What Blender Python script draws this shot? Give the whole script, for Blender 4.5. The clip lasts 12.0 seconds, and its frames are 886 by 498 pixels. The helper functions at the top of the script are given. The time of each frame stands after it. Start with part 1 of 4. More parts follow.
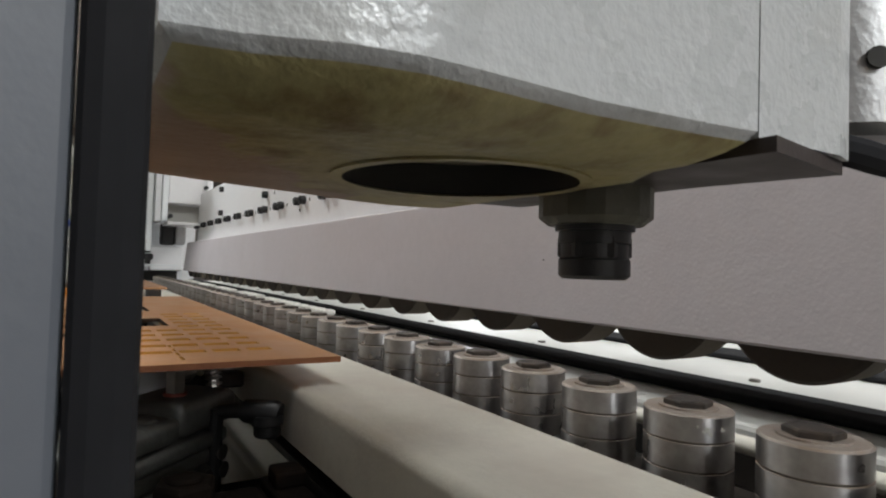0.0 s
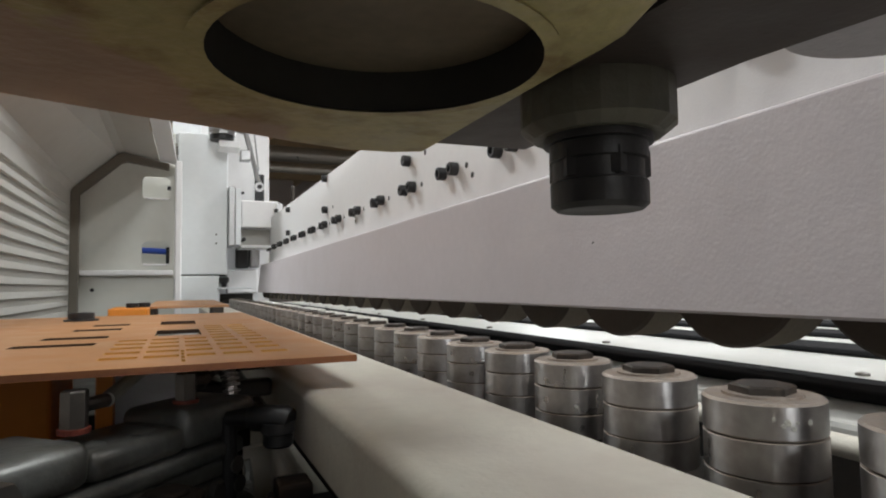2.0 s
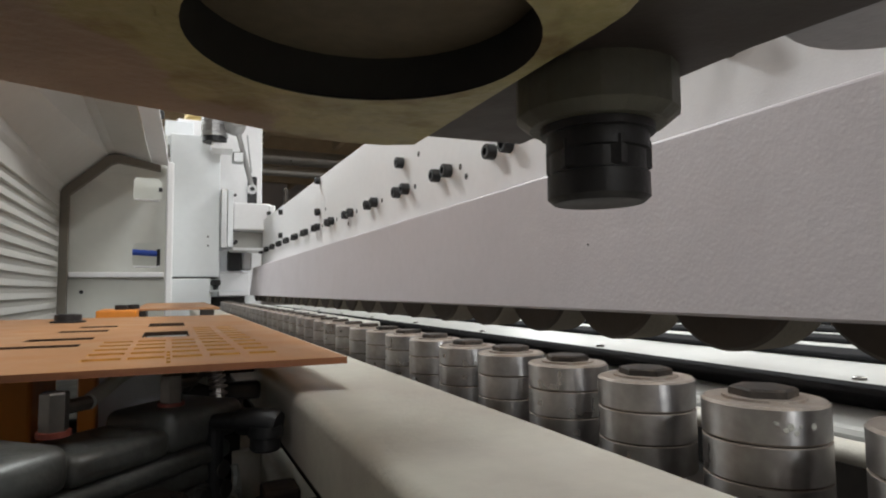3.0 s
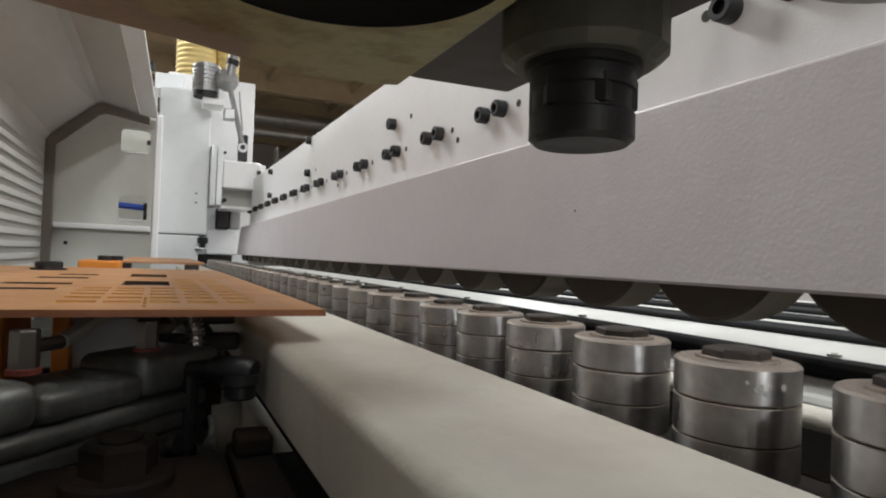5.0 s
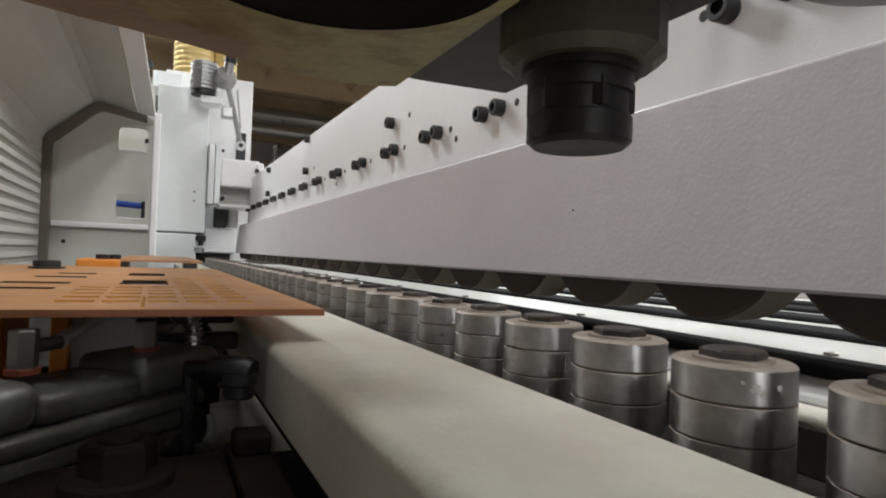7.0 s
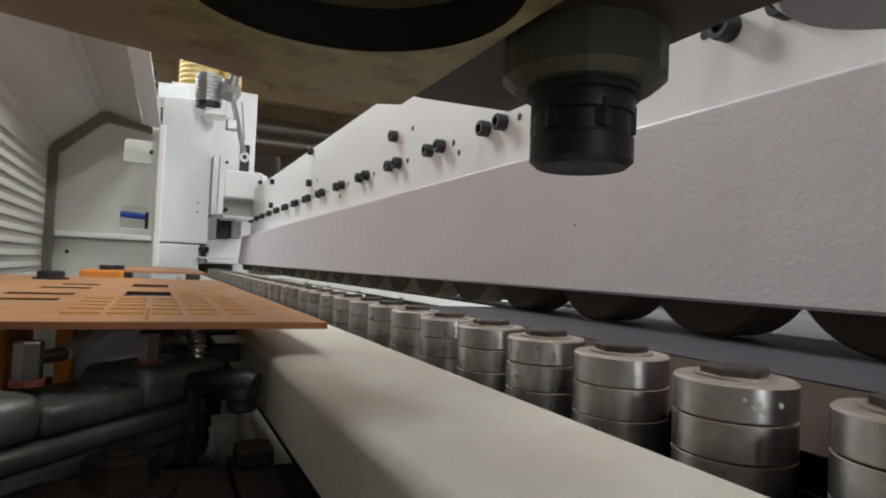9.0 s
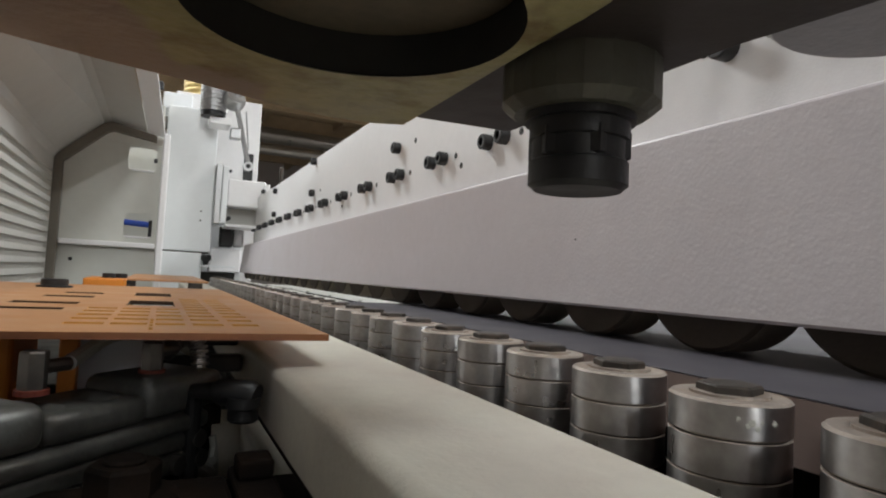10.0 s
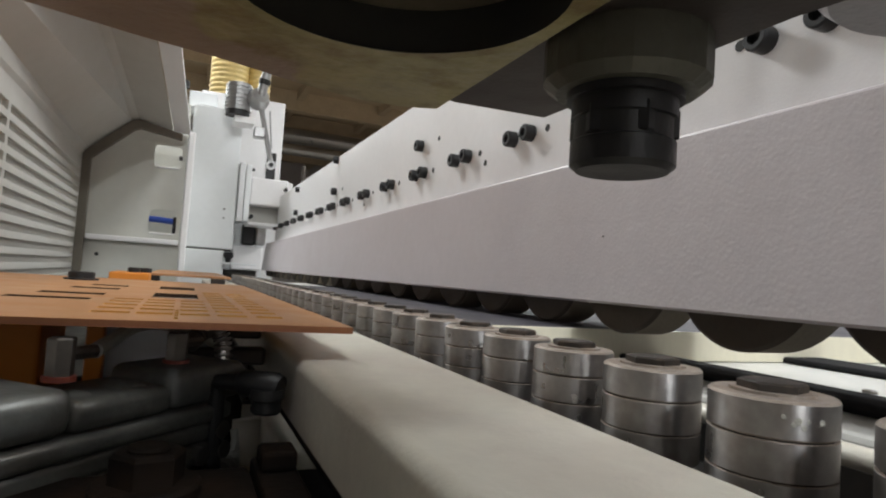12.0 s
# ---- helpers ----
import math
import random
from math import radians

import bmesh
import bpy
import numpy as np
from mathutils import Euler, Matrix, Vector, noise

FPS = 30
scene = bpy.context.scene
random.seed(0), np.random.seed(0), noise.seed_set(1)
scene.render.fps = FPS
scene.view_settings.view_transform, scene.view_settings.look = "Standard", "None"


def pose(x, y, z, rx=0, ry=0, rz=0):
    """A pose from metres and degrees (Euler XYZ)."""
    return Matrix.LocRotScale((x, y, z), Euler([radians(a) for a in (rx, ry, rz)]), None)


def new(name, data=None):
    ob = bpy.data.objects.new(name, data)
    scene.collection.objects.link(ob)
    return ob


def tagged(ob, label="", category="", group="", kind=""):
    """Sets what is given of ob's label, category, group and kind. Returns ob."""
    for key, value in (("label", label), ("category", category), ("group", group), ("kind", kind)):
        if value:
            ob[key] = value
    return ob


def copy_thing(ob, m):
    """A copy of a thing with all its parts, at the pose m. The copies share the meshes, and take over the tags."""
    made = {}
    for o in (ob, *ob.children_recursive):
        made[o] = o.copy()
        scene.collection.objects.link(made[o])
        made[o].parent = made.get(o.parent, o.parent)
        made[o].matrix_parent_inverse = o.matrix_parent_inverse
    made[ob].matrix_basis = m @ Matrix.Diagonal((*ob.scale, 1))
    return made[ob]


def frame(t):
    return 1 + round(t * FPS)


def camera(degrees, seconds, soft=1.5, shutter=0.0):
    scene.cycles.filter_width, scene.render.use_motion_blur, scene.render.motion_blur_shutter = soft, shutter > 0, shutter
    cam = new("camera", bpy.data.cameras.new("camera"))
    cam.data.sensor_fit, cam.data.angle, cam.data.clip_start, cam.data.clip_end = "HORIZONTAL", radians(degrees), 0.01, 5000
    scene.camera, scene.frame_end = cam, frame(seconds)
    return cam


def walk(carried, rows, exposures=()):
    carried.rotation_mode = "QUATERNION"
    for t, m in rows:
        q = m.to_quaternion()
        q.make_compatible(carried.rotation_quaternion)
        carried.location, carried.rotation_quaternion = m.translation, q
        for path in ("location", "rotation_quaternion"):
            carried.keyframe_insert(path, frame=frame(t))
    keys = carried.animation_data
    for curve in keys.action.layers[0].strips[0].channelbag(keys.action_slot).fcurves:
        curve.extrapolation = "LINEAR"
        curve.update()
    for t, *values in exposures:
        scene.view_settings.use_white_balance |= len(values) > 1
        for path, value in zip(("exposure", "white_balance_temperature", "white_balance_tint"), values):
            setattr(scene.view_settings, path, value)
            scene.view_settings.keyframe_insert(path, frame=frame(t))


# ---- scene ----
EXPO = [(0.0, -0.06), (0.5, 0.09), (1.2, 0.09), (12.0, 0.09)]
# camera: seconds, eye, Euler angles
cam = camera(73.10, 12.0, soft=2.0, shutter=0.35)
PATH = [
    (0.0, -0.2206, -0.1606, 1.0050, 91.76, -1.70, -31.47),
    (0.5, -0.2031, -0.1606, 0.9938, 92.07, -0.67, -29.31),
    (1.0, -0.1691, -0.1401, 0.9847, 93.15, 0.20, -24.31),
    (1.5, -0.1682, -0.1316, 0.9825, 93.55, -0.03, -23.66),
    (2.0, -0.1699, -0.1346, 0.9861, 93.40, 0.85, -23.94),
    (2.5, -0.1687, -0.1289, 0.9854, 94.01, 0.91, -24.34),
    (4.5, -0.1624, -0.1286, 0.9788, 91.59, -1.26, -25.16),
    (5.0, -0.1617, -0.1267, 0.9771, 91.02, -2.10, -25.60),
    (5.5, -0.1613, -0.1255, 0.9775, 90.87, -2.30, -25.82),
    (6.0, -0.1616, -0.1249, 0.9777, 90.82, -2.06, -25.79),
    (6.5, -0.1619, -0.1266, 0.9779, 90.83, -2.08, -25.83),
    (7.0, -0.1620, -0.1273, 0.9780, 90.83, -2.08, -25.76),
    (9.0, -0.1633, -0.1288, 0.9792, 91.96, -2.41, -25.57),
    (9.5, -0.1642, -0.1291, 0.9793, 91.96, -2.75, -25.38),
    (10.0, -0.1646, -0.1324, 0.9813, 92.89, -2.93, -25.41),
    (10.5, -0.1619, -0.1302, 0.9795, 93.44, -2.83, -25.63),
    (11.0, -0.1604, -0.1310, 0.9793, 93.72, -2.90, -26.10),
    (11.5, -0.1628, -0.1239, 0.9770, 93.47, -3.87, -25.78),
    (12.0, -0.1659, -0.1265, 0.9769, 92.97, -3.81, -23.62),
]
walk(cam, [(t, pose(x, y, z, rx, ry, rz)) for t, x, y, z, rx, ry, rz in PATH], EXPO)

# ---- world and light ----
world = bpy.data.worlds.new("hall_air")
scene.world = world
world.use_nodes = True
world.node_tree.nodes["Background"].inputs[0].default_value = (0.75, 0.8, 0.85, 1)
world.node_tree.nodes["Background"].inputs[1].default_value = 0.05

# hall lamps: x, y, height, watts
# the third is unseen, added to brighten the far beam and column
LAMPS = [(0.2, -3.0, 3.0, 118), (-0.20, -0.56, 3.0, 11.5), (-0.75, 2.7, 3.0, 84), (-0.55, -5.2, 2.4, 45), (3.2, 0.2, 4.2, 125), (3.2, 3.2, 4.2, 125), (-5.2, 7.0, 4.2, 260), (-3.2, 9.5, 4.2, 160), (6.0, 9.0, 4.2, 160)]
for lx, ly, lz, watts in LAMPS:
    lamp = bpy.data.lights.new("tube_light", "AREA")
    lamp.shape, lamp.size, lamp.size_y, lamp.energy, lamp.color = "RECTANGLE", 0.35, 1.5 if lz > 4 else 0.9, watts, (0.945, 0.985, 1.0)
    ob = new("tube_light", lamp)
    ob.matrix_world = pose(lx, ly, lz - 0.06, 0, 0, 0)


# ---- materials ----
def material(name, color, rough=0.5, metal=0.0, var=0.06, scale=30.0, bump=0.0, bump_scale=200.0,
             stain=None, stain_amount=0.0, stain_scale=6.0, spec=0.5, per_object=0.0, stretch=(1, 1, 1), coat=0.0):
    """A surface with variation of colour and gloss at two scales, stains and fine relief."""
    m = bpy.data.materials.new(name)
    m.use_nodes = True
    nt = m.node_tree
    n, l = nt.nodes, nt.links
    b = n["Principled BSDF"]
    b.inputs["Metallic"].default_value = metal
    b.inputs["Specular IOR Level"].default_value = spec
    b.inputs["Coat Weight"].default_value = coat
    tc = n.new("ShaderNodeTexCoord")
    mp = n.new("ShaderNodeMapping")
    mp.inputs["Scale"].default_value = stretch
    l.new(tc.outputs["Object"], mp.inputs["Vector"])

    def noise_node(s, detail=4.0):
        k = n.new("ShaderNodeTexNoise")
        k.inputs["Scale"].default_value = s
        k.inputs["Detail"].default_value = detail
        l.new(mp.outputs["Vector"], k.inputs["Vector"])
        return k
    fine, broad = noise_node(scale * 6), noise_node(scale)
    mixv = n.new("ShaderNodeMath")
    mixv.operation = "ADD"
    l.new(fine.outputs["Fac"], mixv.inputs[0])
    l.new(broad.outputs["Fac"], mixv.inputs[1])
    rng = n.new("ShaderNodeMapRange")
    rng.inputs["From Min"].default_value, rng.inputs["From Max"].default_value = 0.6, 1.4
    rng.inputs["To Min"].default_value, rng.inputs["To Max"].default_value = 1 - var, 1 + var
    l.new(mixv.outputs[0], rng.inputs["Value"])
    mul = n.new("ShaderNodeMix")
    mul.data_type, mul.blend_type = "RGBA", "MULTIPLY"
    mul.inputs[0].default_value = 1
    mul.inputs[6].default_value = (*color, 1)
    l.new(rng.outputs["Result"], mul.inputs[7])
    col = mul.outputs[2]
    if per_object:
        oi = n.new("ShaderNodeObjectInfo")
        r2 = n.new("ShaderNodeMapRange")
        r2.inputs["To Min"].default_value, r2.inputs["To Max"].default_value = 1 - per_object, 1 + per_object
        l.new(oi.outputs["Random"], r2.inputs["Value"])
        mo = n.new("ShaderNodeMix")
        mo.data_type, mo.blend_type = "RGBA", "MULTIPLY"
        mo.inputs[0].default_value = 1
        l.new(col, mo.inputs[6])
        l.new(r2.outputs["Result"], mo.inputs[7])
        col = mo.outputs[2]
    if stain:
        st = noise_node(stain_scale, 6.0)
        sr = n.new("ShaderNodeMapRange")
        sr.inputs["From Min"].default_value, sr.inputs["From Max"].default_value = 0.48, 0.68
        sr.inputs["To Max"].default_value = stain_amount
        l.new(st.outputs["Fac"], sr.inputs["Value"])
        ms = n.new("ShaderNodeMix")
        ms.data_type = "RGBA"
        l.new(sr.outputs["Result"], ms.inputs[0])
        l.new(col, ms.inputs[6])
        ms.inputs[7].default_value = (*stain, 1)
        col = ms.outputs[2]
    l.new(col, b.inputs["Base Color"])
    rr = n.new("ShaderNodeMapRange")
    rr.inputs["From Min"].default_value, rr.inputs["From Max"].default_value = 0.3, 0.7
    rr.inputs["To Min"].default_value, rr.inputs["To Max"].default_value = max(rough - 0.08, 0.02), min(rough + 0.08, 1)
    l.new(broad.outputs["Fac"], rr.inputs["Value"])
    l.new(rr.outputs["Result"], b.inputs["Roughness"])
    if bump:
        bn = noise_node(bump_scale, 3.0)
        bp = n.new("ShaderNodeBump")
        bp.inputs["Strength"].default_value = bump
        bp.inputs["Distance"].default_value = 0.001
        l.new(bn.outputs["Fac"], bp.inputs["Height"])
        l.new(bp.outputs["Normal"], b.inputs["Normal"])
    return m


def glow(name, color, strength):
    m = bpy.data.materials.new(name)
    m.use_nodes = True
    b = m.node_tree.nodes["Principled BSDF"]
    b.inputs["Base Color"].default_value = (0.8, 0.8, 0.8, 1)
    b.inputs["Emission Color"].default_value = (*color, 1)
    b.inputs["Emission Strength"].default_value = strength
    return m


M_BEAM = material("rough_white_casting_paint", (0.56, 0.515, 0.53), 0.42, var=0.05, scale=18, bump=0.19, bump_scale=420, stain=(0.45, 0.41, 0.38), stain_amount=0.12, stain_scale=9)
M_PLATE_WHITE = material("white_powder_coat", (0.84, 0.83, 0.83), 0.4, var=0.03, scale=15, bump=0.12, bump_scale=700)
M_MACHINE = material("white_sheet_metal_paint", (0.82, 0.84, 0.85), 0.38, var=0.03, scale=8, bump=0.06, bump_scale=500)
M_HOOD = material("grey_white_hood_plastic", (0.50, 0.488, 0.45), 0.5, var=0.05, scale=6, bump=0.1, bump_scale=300, stain=(0.4, 0.37, 0.32), stain_amount=0.2, stain_scale=5)
M_DIV = material("greenish_white_sheet_paint", (0.60, 0.60, 0.55), 0.42, var=0.04, scale=8, bump=0.06, bump_scale=400, stain=(0.44, 0.41, 0.34), stain_amount=0.25, stain_scale=7)
M_SHEET = material("blue_grey_sheet_paint", (0.13, 0.14, 0.16), 0.45, var=0.06, scale=20, bump=0.1, bump_scale=400)
M_GLUE = material("dried_glue", (0.36, 0.35, 0.31), 0.6, var=0.3, scale=300)
# cut walls of the wide openings, with their shade painted in
M_SLOT_SHADE = material("dark_board_core", (0.045, 0.022, 0.010), 0.8, var=0.2, scale=60)
M_EDGE = material("brown_board_edge", (0.30, 0.115, 0.048), 0.6, var=0.12, scale=60)
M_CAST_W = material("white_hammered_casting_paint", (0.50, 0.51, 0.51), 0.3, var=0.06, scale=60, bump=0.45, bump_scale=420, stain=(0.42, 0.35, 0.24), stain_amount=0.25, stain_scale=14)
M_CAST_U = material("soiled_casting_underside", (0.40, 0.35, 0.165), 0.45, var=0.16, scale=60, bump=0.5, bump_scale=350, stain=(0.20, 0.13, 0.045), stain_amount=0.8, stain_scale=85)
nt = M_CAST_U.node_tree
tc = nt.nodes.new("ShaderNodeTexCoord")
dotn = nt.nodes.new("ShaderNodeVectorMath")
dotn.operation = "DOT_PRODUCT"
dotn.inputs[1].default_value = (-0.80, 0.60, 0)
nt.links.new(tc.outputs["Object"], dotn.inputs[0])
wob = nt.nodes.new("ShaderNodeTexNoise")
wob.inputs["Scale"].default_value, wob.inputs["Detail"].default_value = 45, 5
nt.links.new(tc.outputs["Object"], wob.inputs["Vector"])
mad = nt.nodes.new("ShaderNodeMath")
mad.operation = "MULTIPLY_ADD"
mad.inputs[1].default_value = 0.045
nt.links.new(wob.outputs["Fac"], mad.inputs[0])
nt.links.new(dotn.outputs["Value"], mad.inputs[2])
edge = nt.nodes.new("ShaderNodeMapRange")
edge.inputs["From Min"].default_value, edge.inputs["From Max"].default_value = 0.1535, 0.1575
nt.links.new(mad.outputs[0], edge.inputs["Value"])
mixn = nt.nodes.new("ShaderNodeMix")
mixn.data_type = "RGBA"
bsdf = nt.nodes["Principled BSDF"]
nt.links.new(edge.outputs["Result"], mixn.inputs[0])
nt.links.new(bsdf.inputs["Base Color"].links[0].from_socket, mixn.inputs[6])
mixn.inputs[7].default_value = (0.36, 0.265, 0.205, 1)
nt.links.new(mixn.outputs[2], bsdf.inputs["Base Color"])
M_RAIL = material("cream_painted_rail", (0.69, 0.665, 0.58), 0.42, var=0.07, scale=22, bump=0.25, bump_scale=420, stain=(0.44, 0.34, 0.30), stain_amount=0.6, stain_scale=6)
M_STEEL = material("turned_steel", (0.41, 0.395, 0.39), 0.33, 1.0, var=0.16, scale=45, bump=0.02, bump_scale=700, stain=(0.17, 0.145, 0.125), stain_amount=0.55, stain_scale=55, per_object=0.1)
# turned surfaces: the tool marks run round the axis
tangent_node = M_STEEL.node_tree.nodes.new("ShaderNodeTangent")
tangent_node.direction_type, tangent_node.axis = "RADIAL", "Z"
M_STEEL.node_tree.nodes["Principled BSDF"].inputs["Anisotropic"].default_value = 0.9
M_STEEL.node_tree.nodes["Principled BSDF"].inputs["Anisotropic Rotation"].default_value = 0.25
M_STEEL.node_tree.links.new(tangent_node.outputs["Tangent"], M_STEEL.node_tree.nodes["Principled BSDF"].inputs["Tangent"])
M_STEEL_TOP = material("dusty_roller_top", (0.36, 0.31, 0.27), 0.6, 0.5, var=0.2, scale=120, bump=0.2, bump_scale=900, stain=(0.30, 0.22, 0.16), stain_amount=0.6, stain_scale=80)
M_GROOVE = material("dark_joint", (0.03, 0.028, 0.026), 0.7, var=0.1)
M_NUT = material("browned_bolt_head", (0.05, 0.042, 0.036), 0.55, 0.5, var=0.25, scale=90, bump=0.15, bump_scale=900, stain=(0.15, 0.11, 0.085), stain_amount=0.4, stain_scale=120, per_object=0.3)
M_BLACK = material("black_oxide_steel", (0.016, 0.0155, 0.016), 0.45, 0.2, var=0.2, scale=60, bump=0.1, bump_scale=700)
M_COLLAR = material("dull_grey_collar", (0.10, 0.097, 0.075), 0.5, 0.3, var=0.15, scale=60, bump=0.2, bump_scale=500, stain=(0.12, 0.09, 0.06), stain_amount=0.4, stain_scale=40)
# near black for hole shade put into colour, also for the paint chip
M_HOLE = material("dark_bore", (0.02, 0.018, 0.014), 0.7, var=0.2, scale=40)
M_BORE_TOP = material("rusty_bore_end", (0.17, 0.135, 0.09), 0.6, var=0.2, scale=50, stain=(0.09, 0.06, 0.03), stain_amount=0.5, stain_scale=30)
M_SLIDE = material("dark_slide_steel", (0.060, 0.048, 0.043), 0.45, 0.4, var=0.12, scale=50, bump=0.08, bump_scale=600)
M_RUBBER = material("worn_brown_rubber", (0.055, 0.041, 0.030), 0.75, var=0.15, scale=50, bump=0.2, bump_scale=500, per_object=0.15)
M_TREAD = material("dusty_rubber_tread", (0.2, 0.168, 0.13), 0.8, var=0.12, scale=60, bump=0.25, bump_scale=500, per_object=0.1)
M_ORANGE = material("orange_phenolic_board", (0.47, 0.232, 0.102), 0.5, var=0.07, scale=25, bump=0.12, bump_scale=500, stain=(0.46, 0.26, 0.13), stain_amount=0.5, stain_scale=10)
# cut walls of the small slots, painted as they look when lit
M_SLOT_LIT = material("ochre_slot_inside", (0.62, 0.35, 0.09), 0.7, var=0.1)
M_ORANGE_PAINT = material("orange_painted_steel", (0.72, 0.24, 0.02), 0.45, var=0.06, scale=20, bump=0.1)
M_GASKET = material("brown_grey_gasket", (0.17, 0.15, 0.12), 0.7, var=0.1, scale=40)
M_BLACKRUB = material("matt_black_rubber", (0.012, 0.012, 0.014), 0.8, var=0.2, scale=30, spec=0.2)
M_ALU = material("zinc_cast_aluminium", (0.42, 0.42, 0.42), 0.38, 0.85, var=0.1, scale=40, bump=0.2, bump_scale=500)
M_MANIFOLD = material("oily_dark_cast_alloy", (0.12, 0.122, 0.114), 0.42, 0.35, var=0.25, scale=35, bump=0.3, bump_scale=300, stain=(0.05, 0.04, 0.03), stain_amount=0.7, stain_scale=25)
M_NICKEL = material("nickel_fitting", (0.22, 0.205, 0.19), 0.34, 0.9, var=0.1, scale=60)
M_RED = material("red_seal_ring", (0.17, 0.035, 0.02), 0.5, var=0.1)
M_TUBE = material("grey_air_tube", (0.42, 0.42, 0.38), 0.4, var=0.06)
M_DARKSTEEL = material("oily_dark_steel", (0.022, 0.020, 0.018), 0.5, 0.4, var=0.3, scale=20, bump=0.2, bump_scale=200, stain=(0.08, 0.055, 0.04), stain_amount=0.4, stain_scale=14)
# brown iron taken down to near black: the cavity's shade is in the colour
M_IRON_SHADE = material("greasy_brown_iron", (0.007, 0.005, 0.004), 0.75, var=0.3, scale=30, bump=0.3, bump_scale=300, stain=(0.028, 0.016, 0.009), stain_amount=0.6, stain_scale=25, spec=0.12)
M_BED = material("white_conveyor_bed", (0.66, 0.66, 0.63), 0.35, var=0.04, scale=14)
M_BELT = material("black_guide_belt", (0.02, 0.02, 0.021), 0.9, var=0.15, scale=40, spec=0.06)
M_CHAIN = material("pale_chain_pad", (0.62, 0.60, 0.55), 0.5, var=0.1, scale=40, per_object=0.15)
M_TOPFACE = material("dark_grey_laminate_gloss", (0.06, 0.056, 0.064), 0.58, var=0.05, scale=12, spec=0.12)
# fibre red, darkened because the panel's side face stands in shade
M_SIDE = material("reddish_fibre_edge", (0.27, 0.195, 0.17), 0.7, var=0.1, scale=50, bump=0.2)
M_END = material("cream_edge_band", (0.74, 0.70, 0.56), 0.4, var=0.06, scale=22, stretch=(6, 1, 1))
M_YELLOW = material("yellow_spiral_hose", (0.66, 0.50, 0.20), 0.45, var=0.08, scale=30)
M_BLUE = material("blue_air_hose", (0.03, 0.08, 0.42), 0.4, var=0.05)
M_FLOOR = material("grey_screed_floor", (0.30, 0.29, 0.27), 0.6, var=0.12, scale=2, bump=0.2, bump_scale=40)
M_WALL = material("pinkish_plaster", (0.55, 0.50, 0.48), 0.8, var=0.06, scale=3, bump=0.1, bump_scale=60)
M_TIMBER = material("brown_timber_lining", (0.46, 0.35, 0.22), 0.65, var=0.15, scale=4, bump=0.2, bump_scale=60, stretch=(1, 8, 1))
M_DUCT = material("galvanised_duct", (0.48, 0.46, 0.43), 0.35, 0.8, var=0.1, scale=8)
M_LAMP = glow("lamp_diffuser", (1.0, 0.97, 0.92), 4.0)


# ---- mesh helpers ----
def part(name, bm, mat, parent=None, label="", smooth=False):
    bmesh.ops.recalc_face_normals(bm, faces=bm.faces)
    me = bpy.data.meshes.new(name)
    bm.to_mesh(me)
    bm.free()
    for m in (mat if isinstance(mat, (list, tuple)) else [mat]):
        me.materials.append(m)
    if smooth:
        for p in me.polygons:
            p.use_smooth = True
        me.set_sharp_from_angle(angle=radians(35))
    ob = new(name, me)
    ob.parent = parent
    if label:
        tagged(ob, label)
    return ob


def twin(ob, m, parent=None):
    """One more piece on the same mesh."""
    o = new(ob.name.split(".")[0], ob.data)
    o.parent = parent if parent else ob.parent
    o.matrix_basis = m
    return o


def thing(name, label, category, at=(0, 0, 0), group="", kind=""):
    ob = new(name)
    ob.location = at
    return tagged(ob, label, category, group, kind)


def box(x0, x1, y0, y1, z0, z1, bevel=0.0, seg=2, bm=None):
    bm = bm or bmesh.new()
    r = bmesh.ops.create_cube(bm, size=1, matrix=Matrix.Translation(((x0 + x1) / 2, (y0 + y1) / 2, (z0 + z1) / 2)) @ Matrix.Diagonal((x1 - x0, y1 - y0, z1 - z0, 1)))
    if bevel:
        edges = list({e for v in r["verts"] for e in v.link_edges})
        bmesh.ops.bevel(bm, geom=edges, offset=bevel, segments=seg, profile=0.5, affect="EDGES")
    return bm


def turned(profile, seg=32, m=Matrix(), bm=None, flat=None):
    """A body of revolution about z from (radius, height) pairs."""
    bm = bm or bmesh.new()
    rings = []
    for r, z in profile:
        if r < 1e-6:
            rings.append([bm.verts.new(m @ Vector((0, 0, z)))])
        else:
            rings.append([bm.verts.new(m @ Vector((r * math.cos(2 * math.pi * i / seg), r * math.sin(2 * math.pi * i / seg), z))) for i in range(seg)])
    for a, b in zip(rings, rings[1:]):
        for i in range(seg):
            j = (i + 1) % seg
            if len(a) == 1:
                bm.faces.new((a[0], b[i], b[j]))
            elif len(b) == 1:
                bm.faces.new((a[i], a[j], b[0]))
            else:
                bm.faces.new((a[i], a[j], b[j], b[i]))
    return bm


def hexed(af, z0, z1, chamfer=0.001, m=Matrix(), bm=None):
    """A hexagon head across flats af, with its top corners chamfered."""
    r = af / math.sqrt(3)
    return turned([(0, z0), (r, z0), (r, z1 - chamfer), (r * 0.9, z1), (0, z1)], 6, m, bm)


def extruded(outline, y0, y1, bm=None, axis="y"):
    """A closed outline of (x, z) pairs drawn out along y."""
    bm = bm or bmesh.new()
    a = [bm.verts.new((x, y0, z)) for x, z in outline]
    b = [bm.verts.new((x, y1, z)) for x, z in outline]
    n = len(outline)
    for i in range(n):
        j = (i + 1) % n
        bm.faces.new((a[i], a[j], b[j], b[i]))
    bm.faces.new(a)
    bm.faces.new(b[::-1])
    return bm


